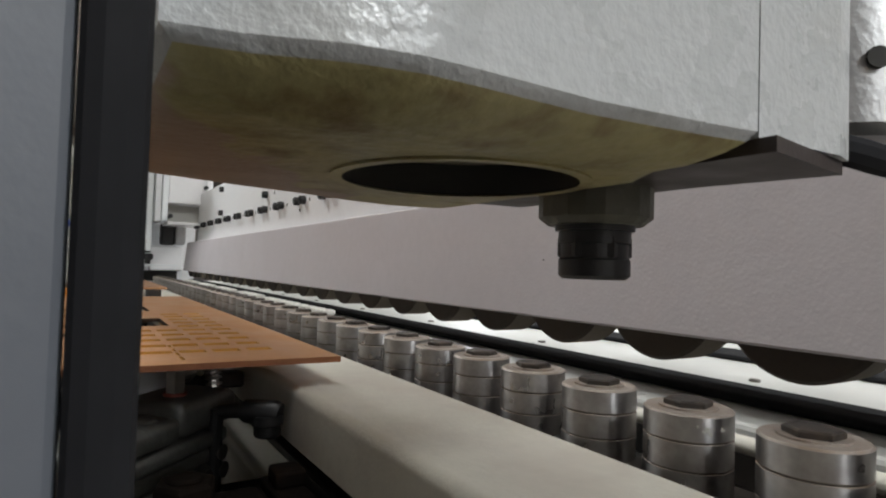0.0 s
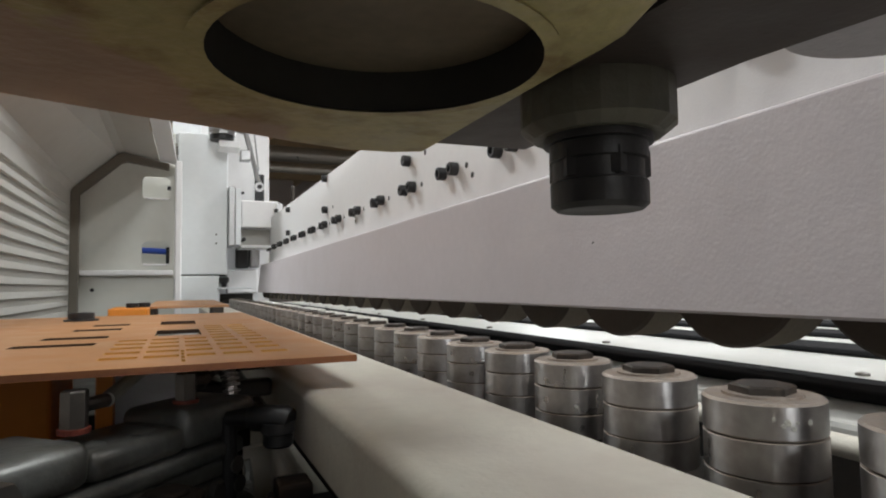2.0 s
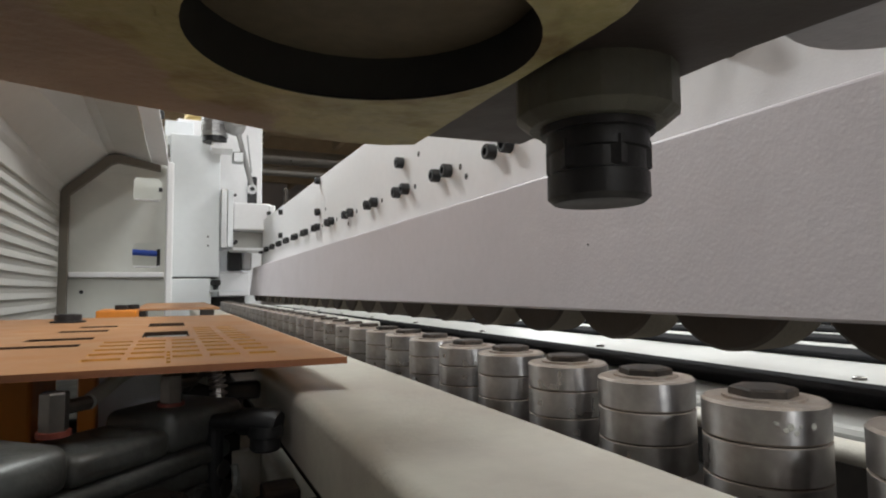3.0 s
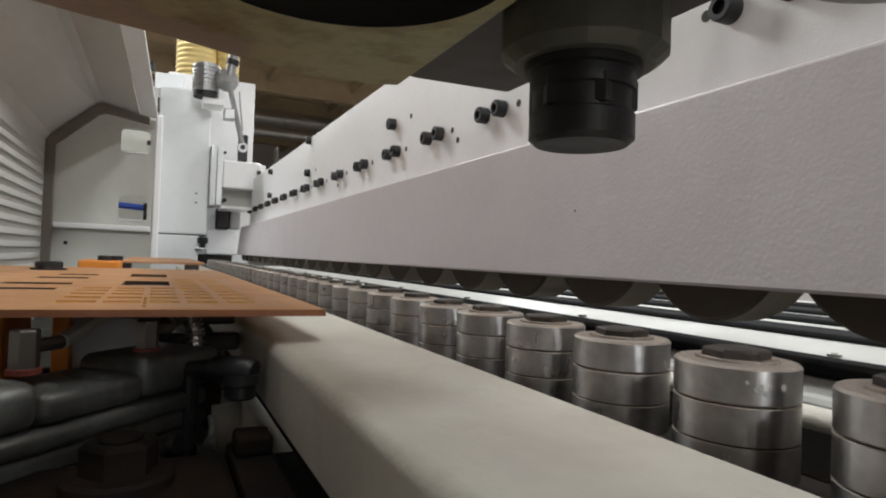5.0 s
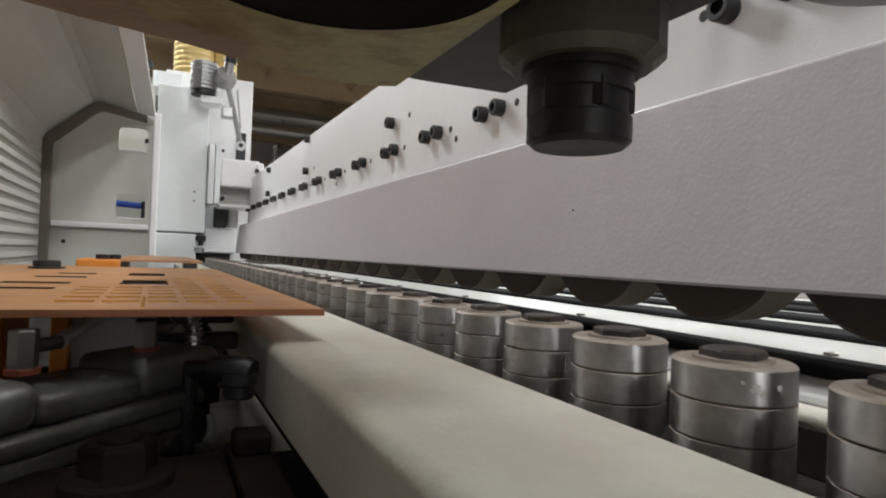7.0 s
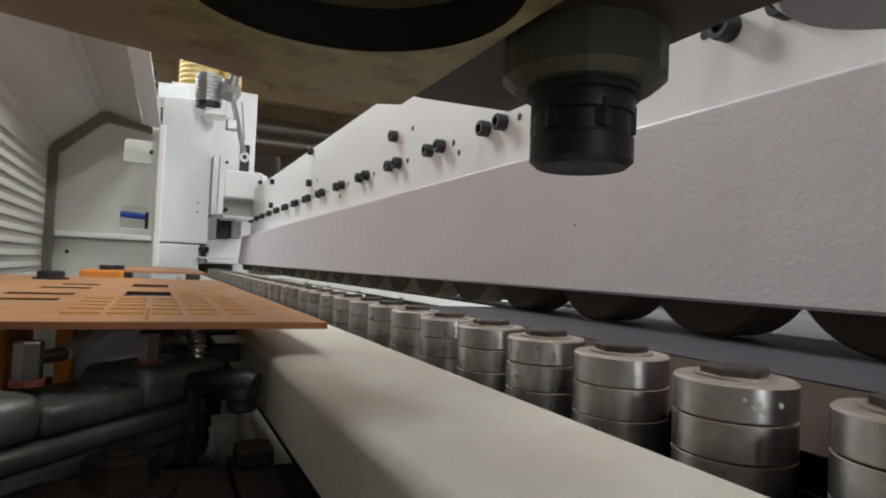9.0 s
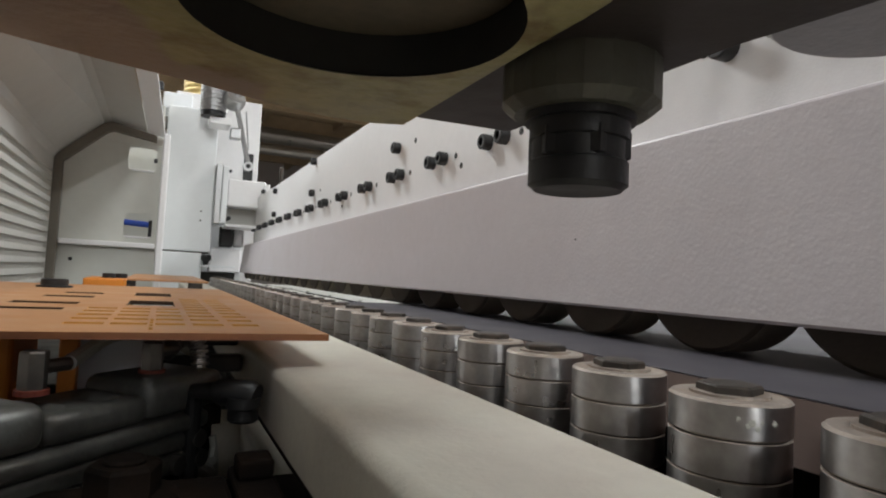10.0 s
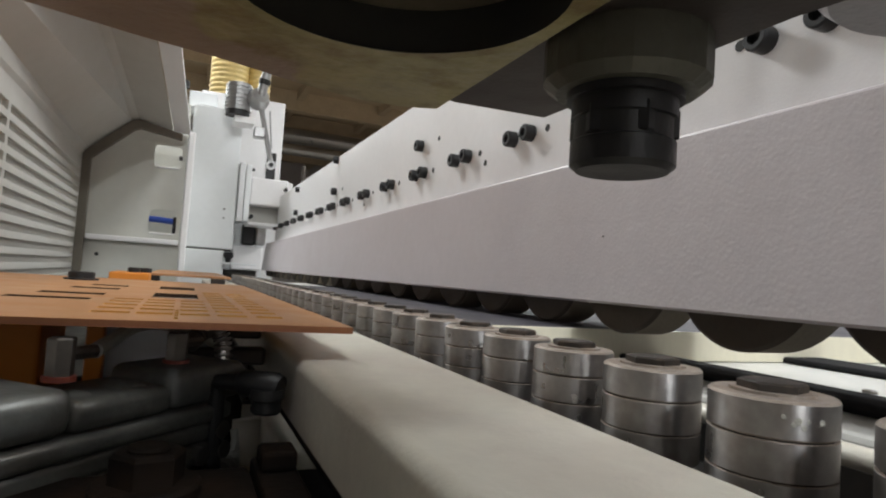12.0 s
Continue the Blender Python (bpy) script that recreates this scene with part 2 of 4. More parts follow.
def slab(outline, z0, z1, bm=None):
    """A closed outline of (x, y) pairs drawn up from z0 to z1."""
    bm = bm or bmesh.new()
    a = [bm.verts.new((x, y, z0)) for x, y in outline]
    b = [bm.verts.new((x, y, z1)) for x, y in outline]
    n = len(outline)
    for i in range(n):
        j = (i + 1) % n
        bm.faces.new((a[i], a[j], b[j], b[i]))
    bm.faces.new(a)
    bm.faces.new(b[::-1])
    return bm


def tube(points, r, seg=10, bm=None):
    """A round tube along points."""
    bm = bm or bmesh.new()
    pts = [Vector(p) for p in points]
    rings = []
    for i, p in enumerate(pts):
        d = (pts[min(i + 1, len(pts) - 1)] - pts[max(i - 1, 0)]).normalized()
        u = d.orthogonal().normalized() if i == 0 else (u - d * u.dot(d)).normalized()
        w = d.cross(u)
        rr = r[i] if isinstance(r, (list, tuple)) else r
        rings.append([bm.verts.new(p + rr * (math.cos(2 * math.pi * k / seg) * u + math.sin(2 * math.pi * k / seg) * w)) for k in range(seg)])
    for a, b in zip(rings, rings[1:]):
        for k in range(seg):
            j = (k + 1) % seg
            bm.faces.new((a[k], a[j], b[j], b[k]))
    bm.faces.new(rings[0])
    bm.faces.new(rings[-1][::-1])
    return bm


def curve_points(points, n=8):
    """A smooth line through the points (Catmull-Rom)."""
    p = [Vector(q) for q in points]
    p = [p[0]] + p + [p[-1]]
    out = []
    for i in range(1, len(p) - 2):
        for k in range(n):
            t = k / n
            out.append(0.5 * ((2 * p[i]) + (p[i + 1] - p[i - 1]) * t + (2 * p[i - 1] - 5 * p[i] + 4 * p[i + 1] - p[i + 2]) * t * t + (3 * p[i] - p[i - 1] - 3 * p[i + 1] + p[i + 2]) * t ** 3))
    out.append(p[-2])
    return out


def plate_with_holes(u0, u1, v0, v1, holes, w0, w1, place):
    """A plate in u, v with rectangular holes (u0, u1, v0, v1), from w0 to w1 thick; place(u, v, w) gives the vertex."""
    us = sorted({u0, u1, *[h[0] for h in holes], *[h[1] for h in holes]})
    vs = sorted({v0, v1, *[h[2] for h in holes], *[h[3] for h in holes]})

    def solid(i, j):
        if i < 0 or j < 0 or i >= len(us) - 1 or j >= len(vs) - 1:
            return False
        cu, cv = (us[i] + us[i + 1]) / 2, (vs[j] + vs[j + 1]) / 2
        return not any(h[0] < cu < h[1] and h[2] < cv < h[3] for h in holes)
    bm = bmesh.new()
    made = {}

    def v(i, j, w):
        if (i, j, w) not in made:
            made[i, j, w] = bm.verts.new(place(us[i], vs[j], w))
        return made[i, j, w]
    for i in range(len(us) - 1):
        for j in range(len(vs) - 1):
            if not solid(i, j):
                continue
            bm.faces.new([v(i, j, w1), v(i + 1, j, w1), v(i + 1, j + 1, w1), v(i, j + 1, w1)])
            bm.faces.new([v(i, j, w0), v(i, j + 1, w0), v(i + 1, j + 1, w0), v(i + 1, j, w0)])
            for di, dj, e in ((-1, 0, ((i, j), (i, j + 1))), (1, 0, ((i + 1, j + 1), (i + 1, j))), (0, -1, ((i + 1, j), (i, j))), (0, 1, ((i, j + 1), (i + 1, j + 1)))):
                if not solid(i + di, j + dj):
                    (a, b), (c, d) = e
                    bm.faces.new([v(a, b, w0), v(c, d, w0), v(c, d, w1), v(a, b, w1)])
    return bm


# ---- the hall ----
tagged(part("floor", box(-8, 8, -6, 26, -0.1, 0.0), M_FLOOR), "grey screed floor of the workshop hall", "floor", kind="structure")
tagged(part("wall_north", box(-8, 8, 26, 26.2, 0, 5.6), M_WALL), "plain pinkish plaster end wall of the hall", "wall", kind="structure")
tagged(part("wall_south", box(-8, 8, -6.2, -6, 0, 5.6), M_WALL), "plain plaster wall behind the machine", "wall", kind="structure")
tagged(part("wall_west", box(-8.2, -8, -6, 26, 0, 5.6), M_WALL), "plain plaster side wall of the hall", "wall", kind="structure")
tagged(part("wall_east", box(8, 8.2, -6, 26, 0, 5.6), M_WALL), "plain plaster side wall of the hall", "wall", kind="structure")
bm = box(-8, 8, -6, 26, 5.6, 5.75)
for i in range(9):
    box(-8, 8, 3.0 + 2.5 * i, 3.25 + 2.5 * i, 5.1, 5.6, bm=bm)
for i in range(7):
    box(-6.6 + 2.2 * i, -6.45 + 2.2 * i, -6, 26, 5.35, 5.58, bm=bm)
tagged(part("ceiling", bm, M_TIMBER), "brown timber ceiling with heavy cross beams", "ceiling", kind="structure")

for (dx, dz, r, y) in ((3.2, 4.75, 0.22, 17.0), (3.0, 4.2, 0.14, 16.2)):
    duct = thing("ventilation_duct", "galvanised round ventilation duct below the timber ceiling", "duct", (0, y, dz))
    part("pipe", tube([(-1.0, 0, 0), (8, 0, 0)], r, 20), M_DUCT, duct, smooth=True)
    collar = part("collar", turned([(r, -0.03), (r + 0.02, -0.03), (r + 0.02, 0.03), (r, 0.03)], 20, pose(0, 0, 0, 0, 90, 0)), M_DUCT, duct)
    collar.location = (0.2, 0, 0)
    for i in range(1, 5):
        twin(collar, pose(0.2 + 1.5 * i, 0, 0), duct)

for lx, ly, lz, watts in LAMPS:
    half = 0.8 if lz > 4 else 0.5
    fix = thing("ceiling_lamp", "long white hanging lamp added to light the machine", "lamp", (lx, ly, lz), "lamps of the hall")
    part("housing", box(-0.2, 0.2, -half, half, 0, 0.06, 0.01), M_MACHINE, fix)
    part("diffuser", box(-0.185, 0.185, 0.02 - half, half - 0.02, -0.012, 0.0), M_LAMP, fix)
    for yy in (0.2 - half, half - 0.2):
        part("hanger", tube([(0, yy, 0.06), (0, yy, 5.602 - lz)], 0.006, 6), M_ALU, fix)

# ---- machine bed ----
bed = thing("machine_bed", "dark oily steel base of the edge banding machine", "machine base")
part("body", box(-0.62, 0.02, -2.8, 0.42, 0.05, 0.80, 0.004), M_DARKSTEEL, bed)
part("rear_body", box(-0.62, 0.02, 0.90, 2.5, 0.05, 0.80, 0.004), M_DARKSTEEL, bed)
part("side_beam", box(-0.62, -0.39, 0.4205, 0.8995, 0.05, 0.80, 0.004), M_DARKSTEEL, bed)
part("recess_floor", box(-0.3895, 0.02, 0.4205, 0.8995, 0.05, 0.60), M_DARKSTEEL, bed)
part("inner_wall", box(0.03, 0.0785, -2.8, 2.5, 0.05, 0.895), M_DARKSTEEL, bed)
part("conveyor_frame", box(0.0847, 0.95, -2.8, 2.5, 0.05, 0.8995, 0.01), M_MACHINE, bed, "white painted conveyor frame")
for yy in (-2.5, -0.2, 2.2):
    for xx in (-0.5, 0.8):
        part("foot", turned([(0, 0), (0.05, 0), (0.05, 0.015), (0.02, 0.02), (0.02, 0.05), (0, 0.05)], 16, pose(xx, yy, 0)), M_BLACK, bed)

# ---- cream guide rail in front of the rollers ----
RAIL_Z = 0.9298
rail = thing("guide_rail", "long cream painted guide rail with rounded edges beside the rollers", "rail")
xs0, xs1, rr = -0.106, -0.030, 0.006
outline = [(xs1, 0.893), (xs1, RAIL_Z - 0.003), (xs1 - 0.003, RAIL_Z)]
outline += [(xs0 + rr - rr * math.sin(a), RAIL_Z - rr + rr * math.cos(a)) for a in [math.pi / 2 * k / 6 for k in range(7)]]
outline += [(xs0, 0.896), (xs0 + 0.003, 0.893)]
part("beam", extruded(outline, -1.2, 1.93), M_RAIL, rail, smooth=True)
part("under_bar", box(-0.098, -0.034, -1.2, 1.9, 0.880, 0.8928, 0.002), M_DARKSTEEL, rail, "dark oily steel bar under the rail")
for yy in (-0.9, -0.3, 0.75, 1.3, 1.8):
    part("rail_foot", box(-0.075, -0.04, yy - 0.04, yy + 0.04, 0.80, 0.8798, 0.002), M_DARKSTEEL, rail)

# ---- rollers: three steel rings on a bolt ----
R = 0.0178


def roller():
    t = thing("guide_roller", "stack of three turned steel rings under a browned hexagon bolt", "roller", (0, 0, 0.95), "rollers along the guide rail")
    h = 0.0108
    ring = part("ring", turned([(0.006, -h), (R - 0.0004, -h), (R, -h + 0.0005), (R, -0.0008), (R - 0.0008, 0), (0.006, 0)], 40), [M_STEEL, M_STEEL_TOP], t, smooth=True)
    low = part("ring", turned([(0.006, -h), (R - 0.0002, -h), (R, -h + 0.0002), (R, -0.0002), (R - 0.0002, 0), (0.006, 0)], 40), [M_STEEL, M_STEEL_TOP], t, smooth=True)
    for q in (ring, low):
        for p in q.data.polygons:
            if abs(p.normal.z) > 0.3:
                p.material_index = 1
    low.matrix_basis = pose(0, 0, -0.0113, 0, 0, 47)
    twin(low, pose(0, 0, -0.0226, 0, 0, 101), t)
    part("shaft", turned([(0, -0.15), (0.0125, -0.15), (0.0125, -0.0335), (R - 0.0009, -0.0335), (R - 0.0009, -0.0010), (0, -0.0010)], 24), M_GROOVE, t, "dark shaft between the rings")
    bolt = part("hex_bolt", hexed(0.0170, 0.0006, 0.0034, 0.0006), M_NUT, t, "browned hexagon bolt head")
    bolt.rotation_euler = (0, 0, 0.3)
    part("washer", turned([(0, 0.0), (0.0118, 0.0), (0.0118, 0.0008), (0, 0.0008)], 24), M_STEEL_TOP, t)
    return t


first = roller()
first.location = (0, 0, 0.95)
for k in range(-5, 39):
    if k:
        copy_thing(first, pose(random.uniform(-3e-4, 3e-4), 0.05 * k, 0.95 + random.uniform(-3e-4, 3e-4), 0, 0, random.uniform(0, 360)))

for a, z, r in ((235, -0.0062, 0.0008), (239, -0.0052, 0.0012), (244, -0.0068, 0.0009), (261, -0.0052, 0.0010), (227, -0.0042, 0.0007), (248, -0.0050, 0.0006)):
    q = radians(a)
    spot = part("glue_spot", turned([(r, 0), (r * 0.75, 0.00006), (0, 0.00007)], 7), M_GLUE, first, "pale dried glue spot")
    spot.matrix_basis = pose(R * math.cos(q), R * math.sin(q), z) @ Vector((math.cos(q), math.sin(q), 0)).to_track_quat("Z", "Y").to_matrix().to_4x4()

bar = thing("roller_bar", "dark steel bar that carries the row of rollers", "bar")
part("bar", box(-0.022, 0.022, -1.2, 1.95, 0.795, 0.905, 0.002), M_DARKSTEEL, bar)

# ---- conveyor bed beyond the rollers ----
conv = thing("conveyor_bed", "white conveyor bed with black guide belts lying along it", "conveyor")
part("top_sheet", box(0.085, 0.90, -2.6, 2.3, 0.900, 0.9265, 0.003), M_BED, conv)
for yy in (-2.4, -1.2, -0.35, 0.4, 1.2, 1.9):
    part("pipe_clip", box(0.046, 0.054, yy - 0.004, yy + 0.004, 0.8952, 0.9215), M_DARKSTEEL, conv)
# dark strip added over the bed's white front edge in place of shade
part("fascia", box(0.079, 0.0847, -2.6, 2.3, 0.8955, 0.9200), M_DARKSTEEL, conv)
part("lower_pipe", tube([(0.050, -2.6, 0.926), (0.050, 2.0, 0.926)], 0.0042, 12), M_RAIL, conv, "cream round pipe", smooth=True)
for bx, bw, bh in ((0.148, 0.040, 0.006), (0.325, 0.050, 0.005), (0.455, 0.050, 0.005), (0.59, 0.06, 0.005), (0.72, 0.05, 0.005)):
    part("guide_belt", box(bx - bw / 2, bx + bw / 2, -2.6, 2.3, 0.9267, 0.9267 + bh, 0.0025), M_BELT, conv, "black rubber guide belt")
screw = part("screw", turned([(0, 0), (0.004, 0), (0.004, 0.0015), (0.003, 0.002), (0, 0.002)], 12), M_NICKEL, conv, "small countersunk screw")
screw.location = (0.215, 0.10, 0.9266)
for k in range(1, 8):
    twin(screw, pose(0.215, 0.10 + 0.24 * k, 0.9266), conv)

# chain pads behind the far rollers
chain = thing("conveyor_chain", "pale chain pads on a dark conveyor chain", "chain")
part("link_strip", box(0.062, 0.0785, 0.55, 1.9, 0.8955, 0.936), M_BELT, chain)
for k in range(9):
    part("pad", box(0.060, 0.0785, 0.60 + 0.036 * k, 0.62 + 0.036 * k, 0.9362, 0.9435, 0.002), M_CHAIN, chain)
for k in range(4):
    part("long_pad", box(0.060, 0.0785, 0.95 + 0.23 * k, 1.10 + 0.23 * k, 0.9362, 0.9445, 0.002), M_CHAIN, chain)

# ---- pressure beam ----
BX, FX = 0.0856, 0.0947
beam = thing("pressure_beam", "long white painted pressure beam with rough cast face", "machine beam")


def ledge(y):
    """Height of the casting's upper edge, which falls a little towards the far end."""
    return 1.0712 - 0.0040 * y


def lofted(o0, y0, o1, y1):
    """Two outlines of (x, z) pairs at y0 and y1, skinned and capped."""
    lb = bmesh.new()
    a = [lb.verts.new((x, y0, z)) for x, z in o0]
    b = [lb.verts.new((x, y1, z)) for x, z in o1]
    for i in range(len(a)):
        j = (i + 1) % len(a)
        lb.faces.new((a[i], a[j], b[j], b[i]))
    lb.faces.new(a)
    lb.faces.new(b[::-1])
    return lb


def casting_outline(y):
    zt = ledge(y)
    return [(BX + 0.001, 0.9685), (BX, 0.9700), (FX, zt - 0.0018), (FX + 0.0004, zt - 0.0007), (FX + 0.0016, zt), (0.20, zt), (0.20, 0.985), (0.15, 0.9685)]


def plate_outline(y):
    zb = ledge(y) + 0.0004
    return [(0.1205, zb), (0.1205, 1.2225), (0.1220, 1.224), (0.150, 1.224), (0.150, zb)]


part("lower_casting", lofted(casting_outline(-2.2), -2.2, casting_outline(2.02), 2.02), M_BEAM, beam, "rough white cast lower face")
part("upper_plate", lofted(plate_outline(-2.2), -2.2, plate_outline(1.98), 1.98), M_PLATE_WHITE, beam, "smooth white upper plate with black socket bolts")
HX = pose(0.1205, 0, 0, 0, -90, 0)


def socket_bolt():
    prof = [(0, 0.0), (0.0078, 0.0), (0.0078, 0.0092), (0.0068, 0.0104), (0.0042, 0.0104), (0.0042, 0.0058), (0, 0.0058)]
    return part("socket_bolt", turned(prof, 20), M_BLACK, beam, "black socket head bolt", smooth=True)


sb = socket_bolt()
sb.matrix_basis = pose(0.1207, 0.3455, 1.1175, 0, -90, 0)
# flat black disc in place of a hole's shaded inside
hole = part("threaded_hole", turned([(0, 0.0002), (0.0034, 0.0002), (0.0034, 0.0006), (0, 0.0006)], 16), M_HOLE, beam, "small dark threaded hole")
hole.matrix_basis = pose(0.1207, 0.3195, 1.1175, 0, -90, 0)
pairs = [0.361 + 0.1325 * k for k in range(-17, 6) if k != -2] + [1.023 + 0.119 * k for k in range(1, 9)]
for y in pairs:
    for s in (-0.016, 0.016):
        if abs(y - 0.361) > 0.01 or s > 0:
            twin(sb, pose(0.1207, y + s, 1.1175, 0, -90, 0))
    if abs(y - 0.361) > 0.01:
        twin(hole, pose(0.1207, y - 0.043, 1.117, 0, -90, 0))
for y, z in ((0.6285, 1.1565), (1.126, 1.149), (1.126, 1.2163), (1.588, 1.139), (1.588, 1.205), (0.1035, 1.1212), (0.0680, 1.1212)):
    twin(sb, pose(0.1207, y, z, 0, -90, 0))
for y, z in ((0.5701, 1.1565), (0.4366, 1.104), (0.9, 1.101), (1.07, 1.149), (0.1203, 1.1240), (0.0500, 1.1205)):
    twin(hole, pose(0.1207, y, z, 0, -90, 0))

chip = part("paint_chip", turned([(0, 0), (0.0008, 0), (0.0006, 0.0002), (0, 0.0002)], 8), M_HOLE, beam, "small dark paint chip")
chip.matrix_basis = pose(0.0898, 0.1965, 1.0131, 0, -90, 0)
WR = 0.0435
tyre_prof = [(0.014, -0.015), (WR - 0.002, -0.015), (WR, -0.013), (WR, 0.013), (WR - 0.002, 0.015), (0.014, 0.015)]
wheel = new("pressure_wheel")
wheel.parent = beam
wheel.matrix_basis = pose(0.112, 0.0955, 0.9502 + WR, 0, 90, 0)
tyre = part("tyre", turned(tyre_prof, 48), [M_RUBBER, M_TREAD], wheel, smooth=True)
for p in tyre.data.polygons:
    if abs(p.normal.z) < 0.5:
        p.material_index = 1
hub = part("hub", turned([(0, -0.014), (0.0142, -0.014), (0.0142, 0.014), (0, 0.014)], 20), M_ALU, wheel)
for k in range(-20, 22):
    if k:
        w = new("pressure_wheel")
        w.parent = beam
        w.matrix_basis = pose(0.112, 0.0955 + 0.0885 * k, 0.9502 + WR, 0, 90, 0)
        twin(tyre, Matrix(), w)
        twin(hub, Matrix(), w)

# ---- the panel that runs through ----
PANEL_L = 0.78
panel = thing("furniture_panel", "grey laminated furniture panel with cream banded end running through the machine", "board")
part("board", box(0.0, 0.74, 0.0, PANEL_L, -0.0225, -0.0008), M_SIDE, panel, "reddish fibreboard core with side shade in its colour")
part("top_laminate", box(0.0002, 0.7398, 0.0, PANEL_L, -0.0006, 0.0, 0.0002, 1), M_TOPFACE, panel, "satin dark grey laminate")
part("end_band", box(0.0, 0.74, -0.0012, -0.0002, -0.0225, 0.0, 0.0003, 1), M_END, panel, "cream edge band")

# ---- machine head above the camera: casting with a bore ----
UZ = 1.028
head_block = thing("milling_unit", "white hammered cast machine head with soiled underside and a round bore", "machine head")
bc, br = Vector((-0.1355, -0.0290)), 0.0328
outer = [(-0.2130, -0.0760), (-0.203, -0.0780), (-0.19, -0.0830), (-0.1785, -0.0852), (-0.1685, -0.0850), (-0.142, -0.0838), (-0.1085, -0.0862), (-0.0985, -0.0875), (-0.0995, -0.07), (-0.1, -0.04), (-0.0995, 0.0385), (-0.108, 0.0425), (-0.1217, 0.0438), (-0.14, 0.0395), (-0.1602, 0.0315), (-0.18, 0.0262), (-0.2015, 0.0185), (-0.213, 0.0135)]
bm = bmesh.new()
seg = 48
low, top = [], []
circ = [Vector((bc.x + br * math.cos(2 * math.pi * i / seg), bc.y + br * math.sin(2 * math.pi * i / seg))) for i in range(seg)]


def reach(ang):
    """Where the ray from the bore's middle leaves the outline."""
    d, best = Vector((math.cos(ang), math.sin(ang))), 9.0
    for (ax, ay), (ex, ey) in zip(outer, outer[1:] + outer[:1]):
        a, e = Vector((ax, ay)) - bc, Vector((ex - ax, ey - ay))
        den = d.x * e.y - d.y * e.x
        if abs(den) > 1e-9:
            s, u = (a.x * e.y - a.y * e.x) / den, (a.x * d.y - a.y * d.x) / den
            if s > 0 and -1e-5 <= u <= 1 + 1e-5:
                best = min(best, s)
    return bc + d * best


angs = sorted([2 * math.pi * i / seg for i in range(seg)] + [math.atan2(y - bc.y, x - bc.x) % (2 * math.pi) for x, y in outer])
ring_in = [bm.verts.new((bc.x + br * math.cos(a), bc.y + br * math.sin(a), UZ)) for a in angs]


def front(a):
    """How far this part of the outline belongs to the front, where the underside curves up."""
    return min(max((-0.055 - reach(a).y) / 0.02, 0.0), 1.0)


def lip(a, q, h):
    """A point q inside the outline and h above the underside: a broad curve in front, a sharp edge elsewhere."""
    p, f = reach(a), front(a)
    wide = min(0.022, (p - bc).length - br - 0.001) * f + 0.0008 * (1 - f)
    return (*(p - (p - bc).normalized() * wide * q), UZ + (0.0078 * f + 0.0008 * (1 - f)) * h)


ring_mid = [bm.verts.new(lip(a, 1.0, 0.0)) for a in angs]
ring_q1 = [bm.verts.new(lip(a, 0.62, 0.16)) for a in angs]
ring_q2 = [bm.verts.new(lip(a, 0.30, 0.45)) for a in angs]
ring_q3 = [bm.verts.new(lip(a, 0.10, 0.74)) for a in angs]
ring_edge = [bm.verts.new(lip(a, 0.0, 1.0)) for a in angs]
ring_top = [bm.verts.new((*reach(a), UZ + 0.19)) for a in angs]
ring_bore = [bm.verts.new((bc.x + (br - 0.001) * math.cos(a), bc.y + (br - 0.001) * math.sin(a), UZ + 0.0115)) for a in angs]
nn = len(angs)
for i in range(nn):
    j = (i + 1) % nn
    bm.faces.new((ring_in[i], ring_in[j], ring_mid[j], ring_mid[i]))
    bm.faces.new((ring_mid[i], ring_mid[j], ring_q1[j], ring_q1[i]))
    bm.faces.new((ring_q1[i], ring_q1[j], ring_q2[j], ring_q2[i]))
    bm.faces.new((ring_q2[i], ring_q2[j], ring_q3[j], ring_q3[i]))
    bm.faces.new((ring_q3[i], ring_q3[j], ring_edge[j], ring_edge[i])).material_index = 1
    bm.faces.new((ring_edge[i], ring_edge[j], ring_top[j], ring_top[i])).material_index = 1
    # bore wall in black, so its shade does not depend on the shallow depth
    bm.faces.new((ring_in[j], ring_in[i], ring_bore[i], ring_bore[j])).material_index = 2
bm.faces.new(ring_top)
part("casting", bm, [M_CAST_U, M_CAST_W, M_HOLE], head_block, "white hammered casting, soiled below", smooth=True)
part("bore_end", turned([(0, 0), (br - 0.0015, 0), (br - 0.0015, 0.004), (0, 0.004)], 32, pose(bc.x, bc.y, UZ + 0.0095)), M_BORE_TOP, head_block, "brownish end of the bore")
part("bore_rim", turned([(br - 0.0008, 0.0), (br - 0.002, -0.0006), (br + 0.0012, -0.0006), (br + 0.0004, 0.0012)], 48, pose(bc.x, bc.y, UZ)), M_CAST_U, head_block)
part("slide_strip", slab([(-0.0983, -0.0915), (-0.0585, -0.0855), (-0.0635, -0.05), (-0.0635, 0.0355), (-0.094, 0.0375), (-0.0993, 0.036)], UZ + 0.003, UZ + 0.0064), M_SLIDE, head_block, "dark ground steel slide strip")
part("side_plate", slab([(-0.0982, -0.0876), (-0.0660, -0.0884), (-0.0570, -0.0862), (-0.0640, -0.05), (-0.0640, 0.035), (-0.0992, 0.036), (-0.0990, -0.07)], UZ + 0.0066, UZ + 0.19), M_CAST_W, head_block, "white painted side of the head")
BXY = (-0.0805, -0.0235)
part("collar", turned([(0, 0), (0.0150, 0), (0.0178, 0.0022), (0.0178, 0.0125), (0, 0.0125)], 20, pose(*BXY, UZ - 0.0085)), M_COLLAR, head_block, "dull grey chamfered collar")
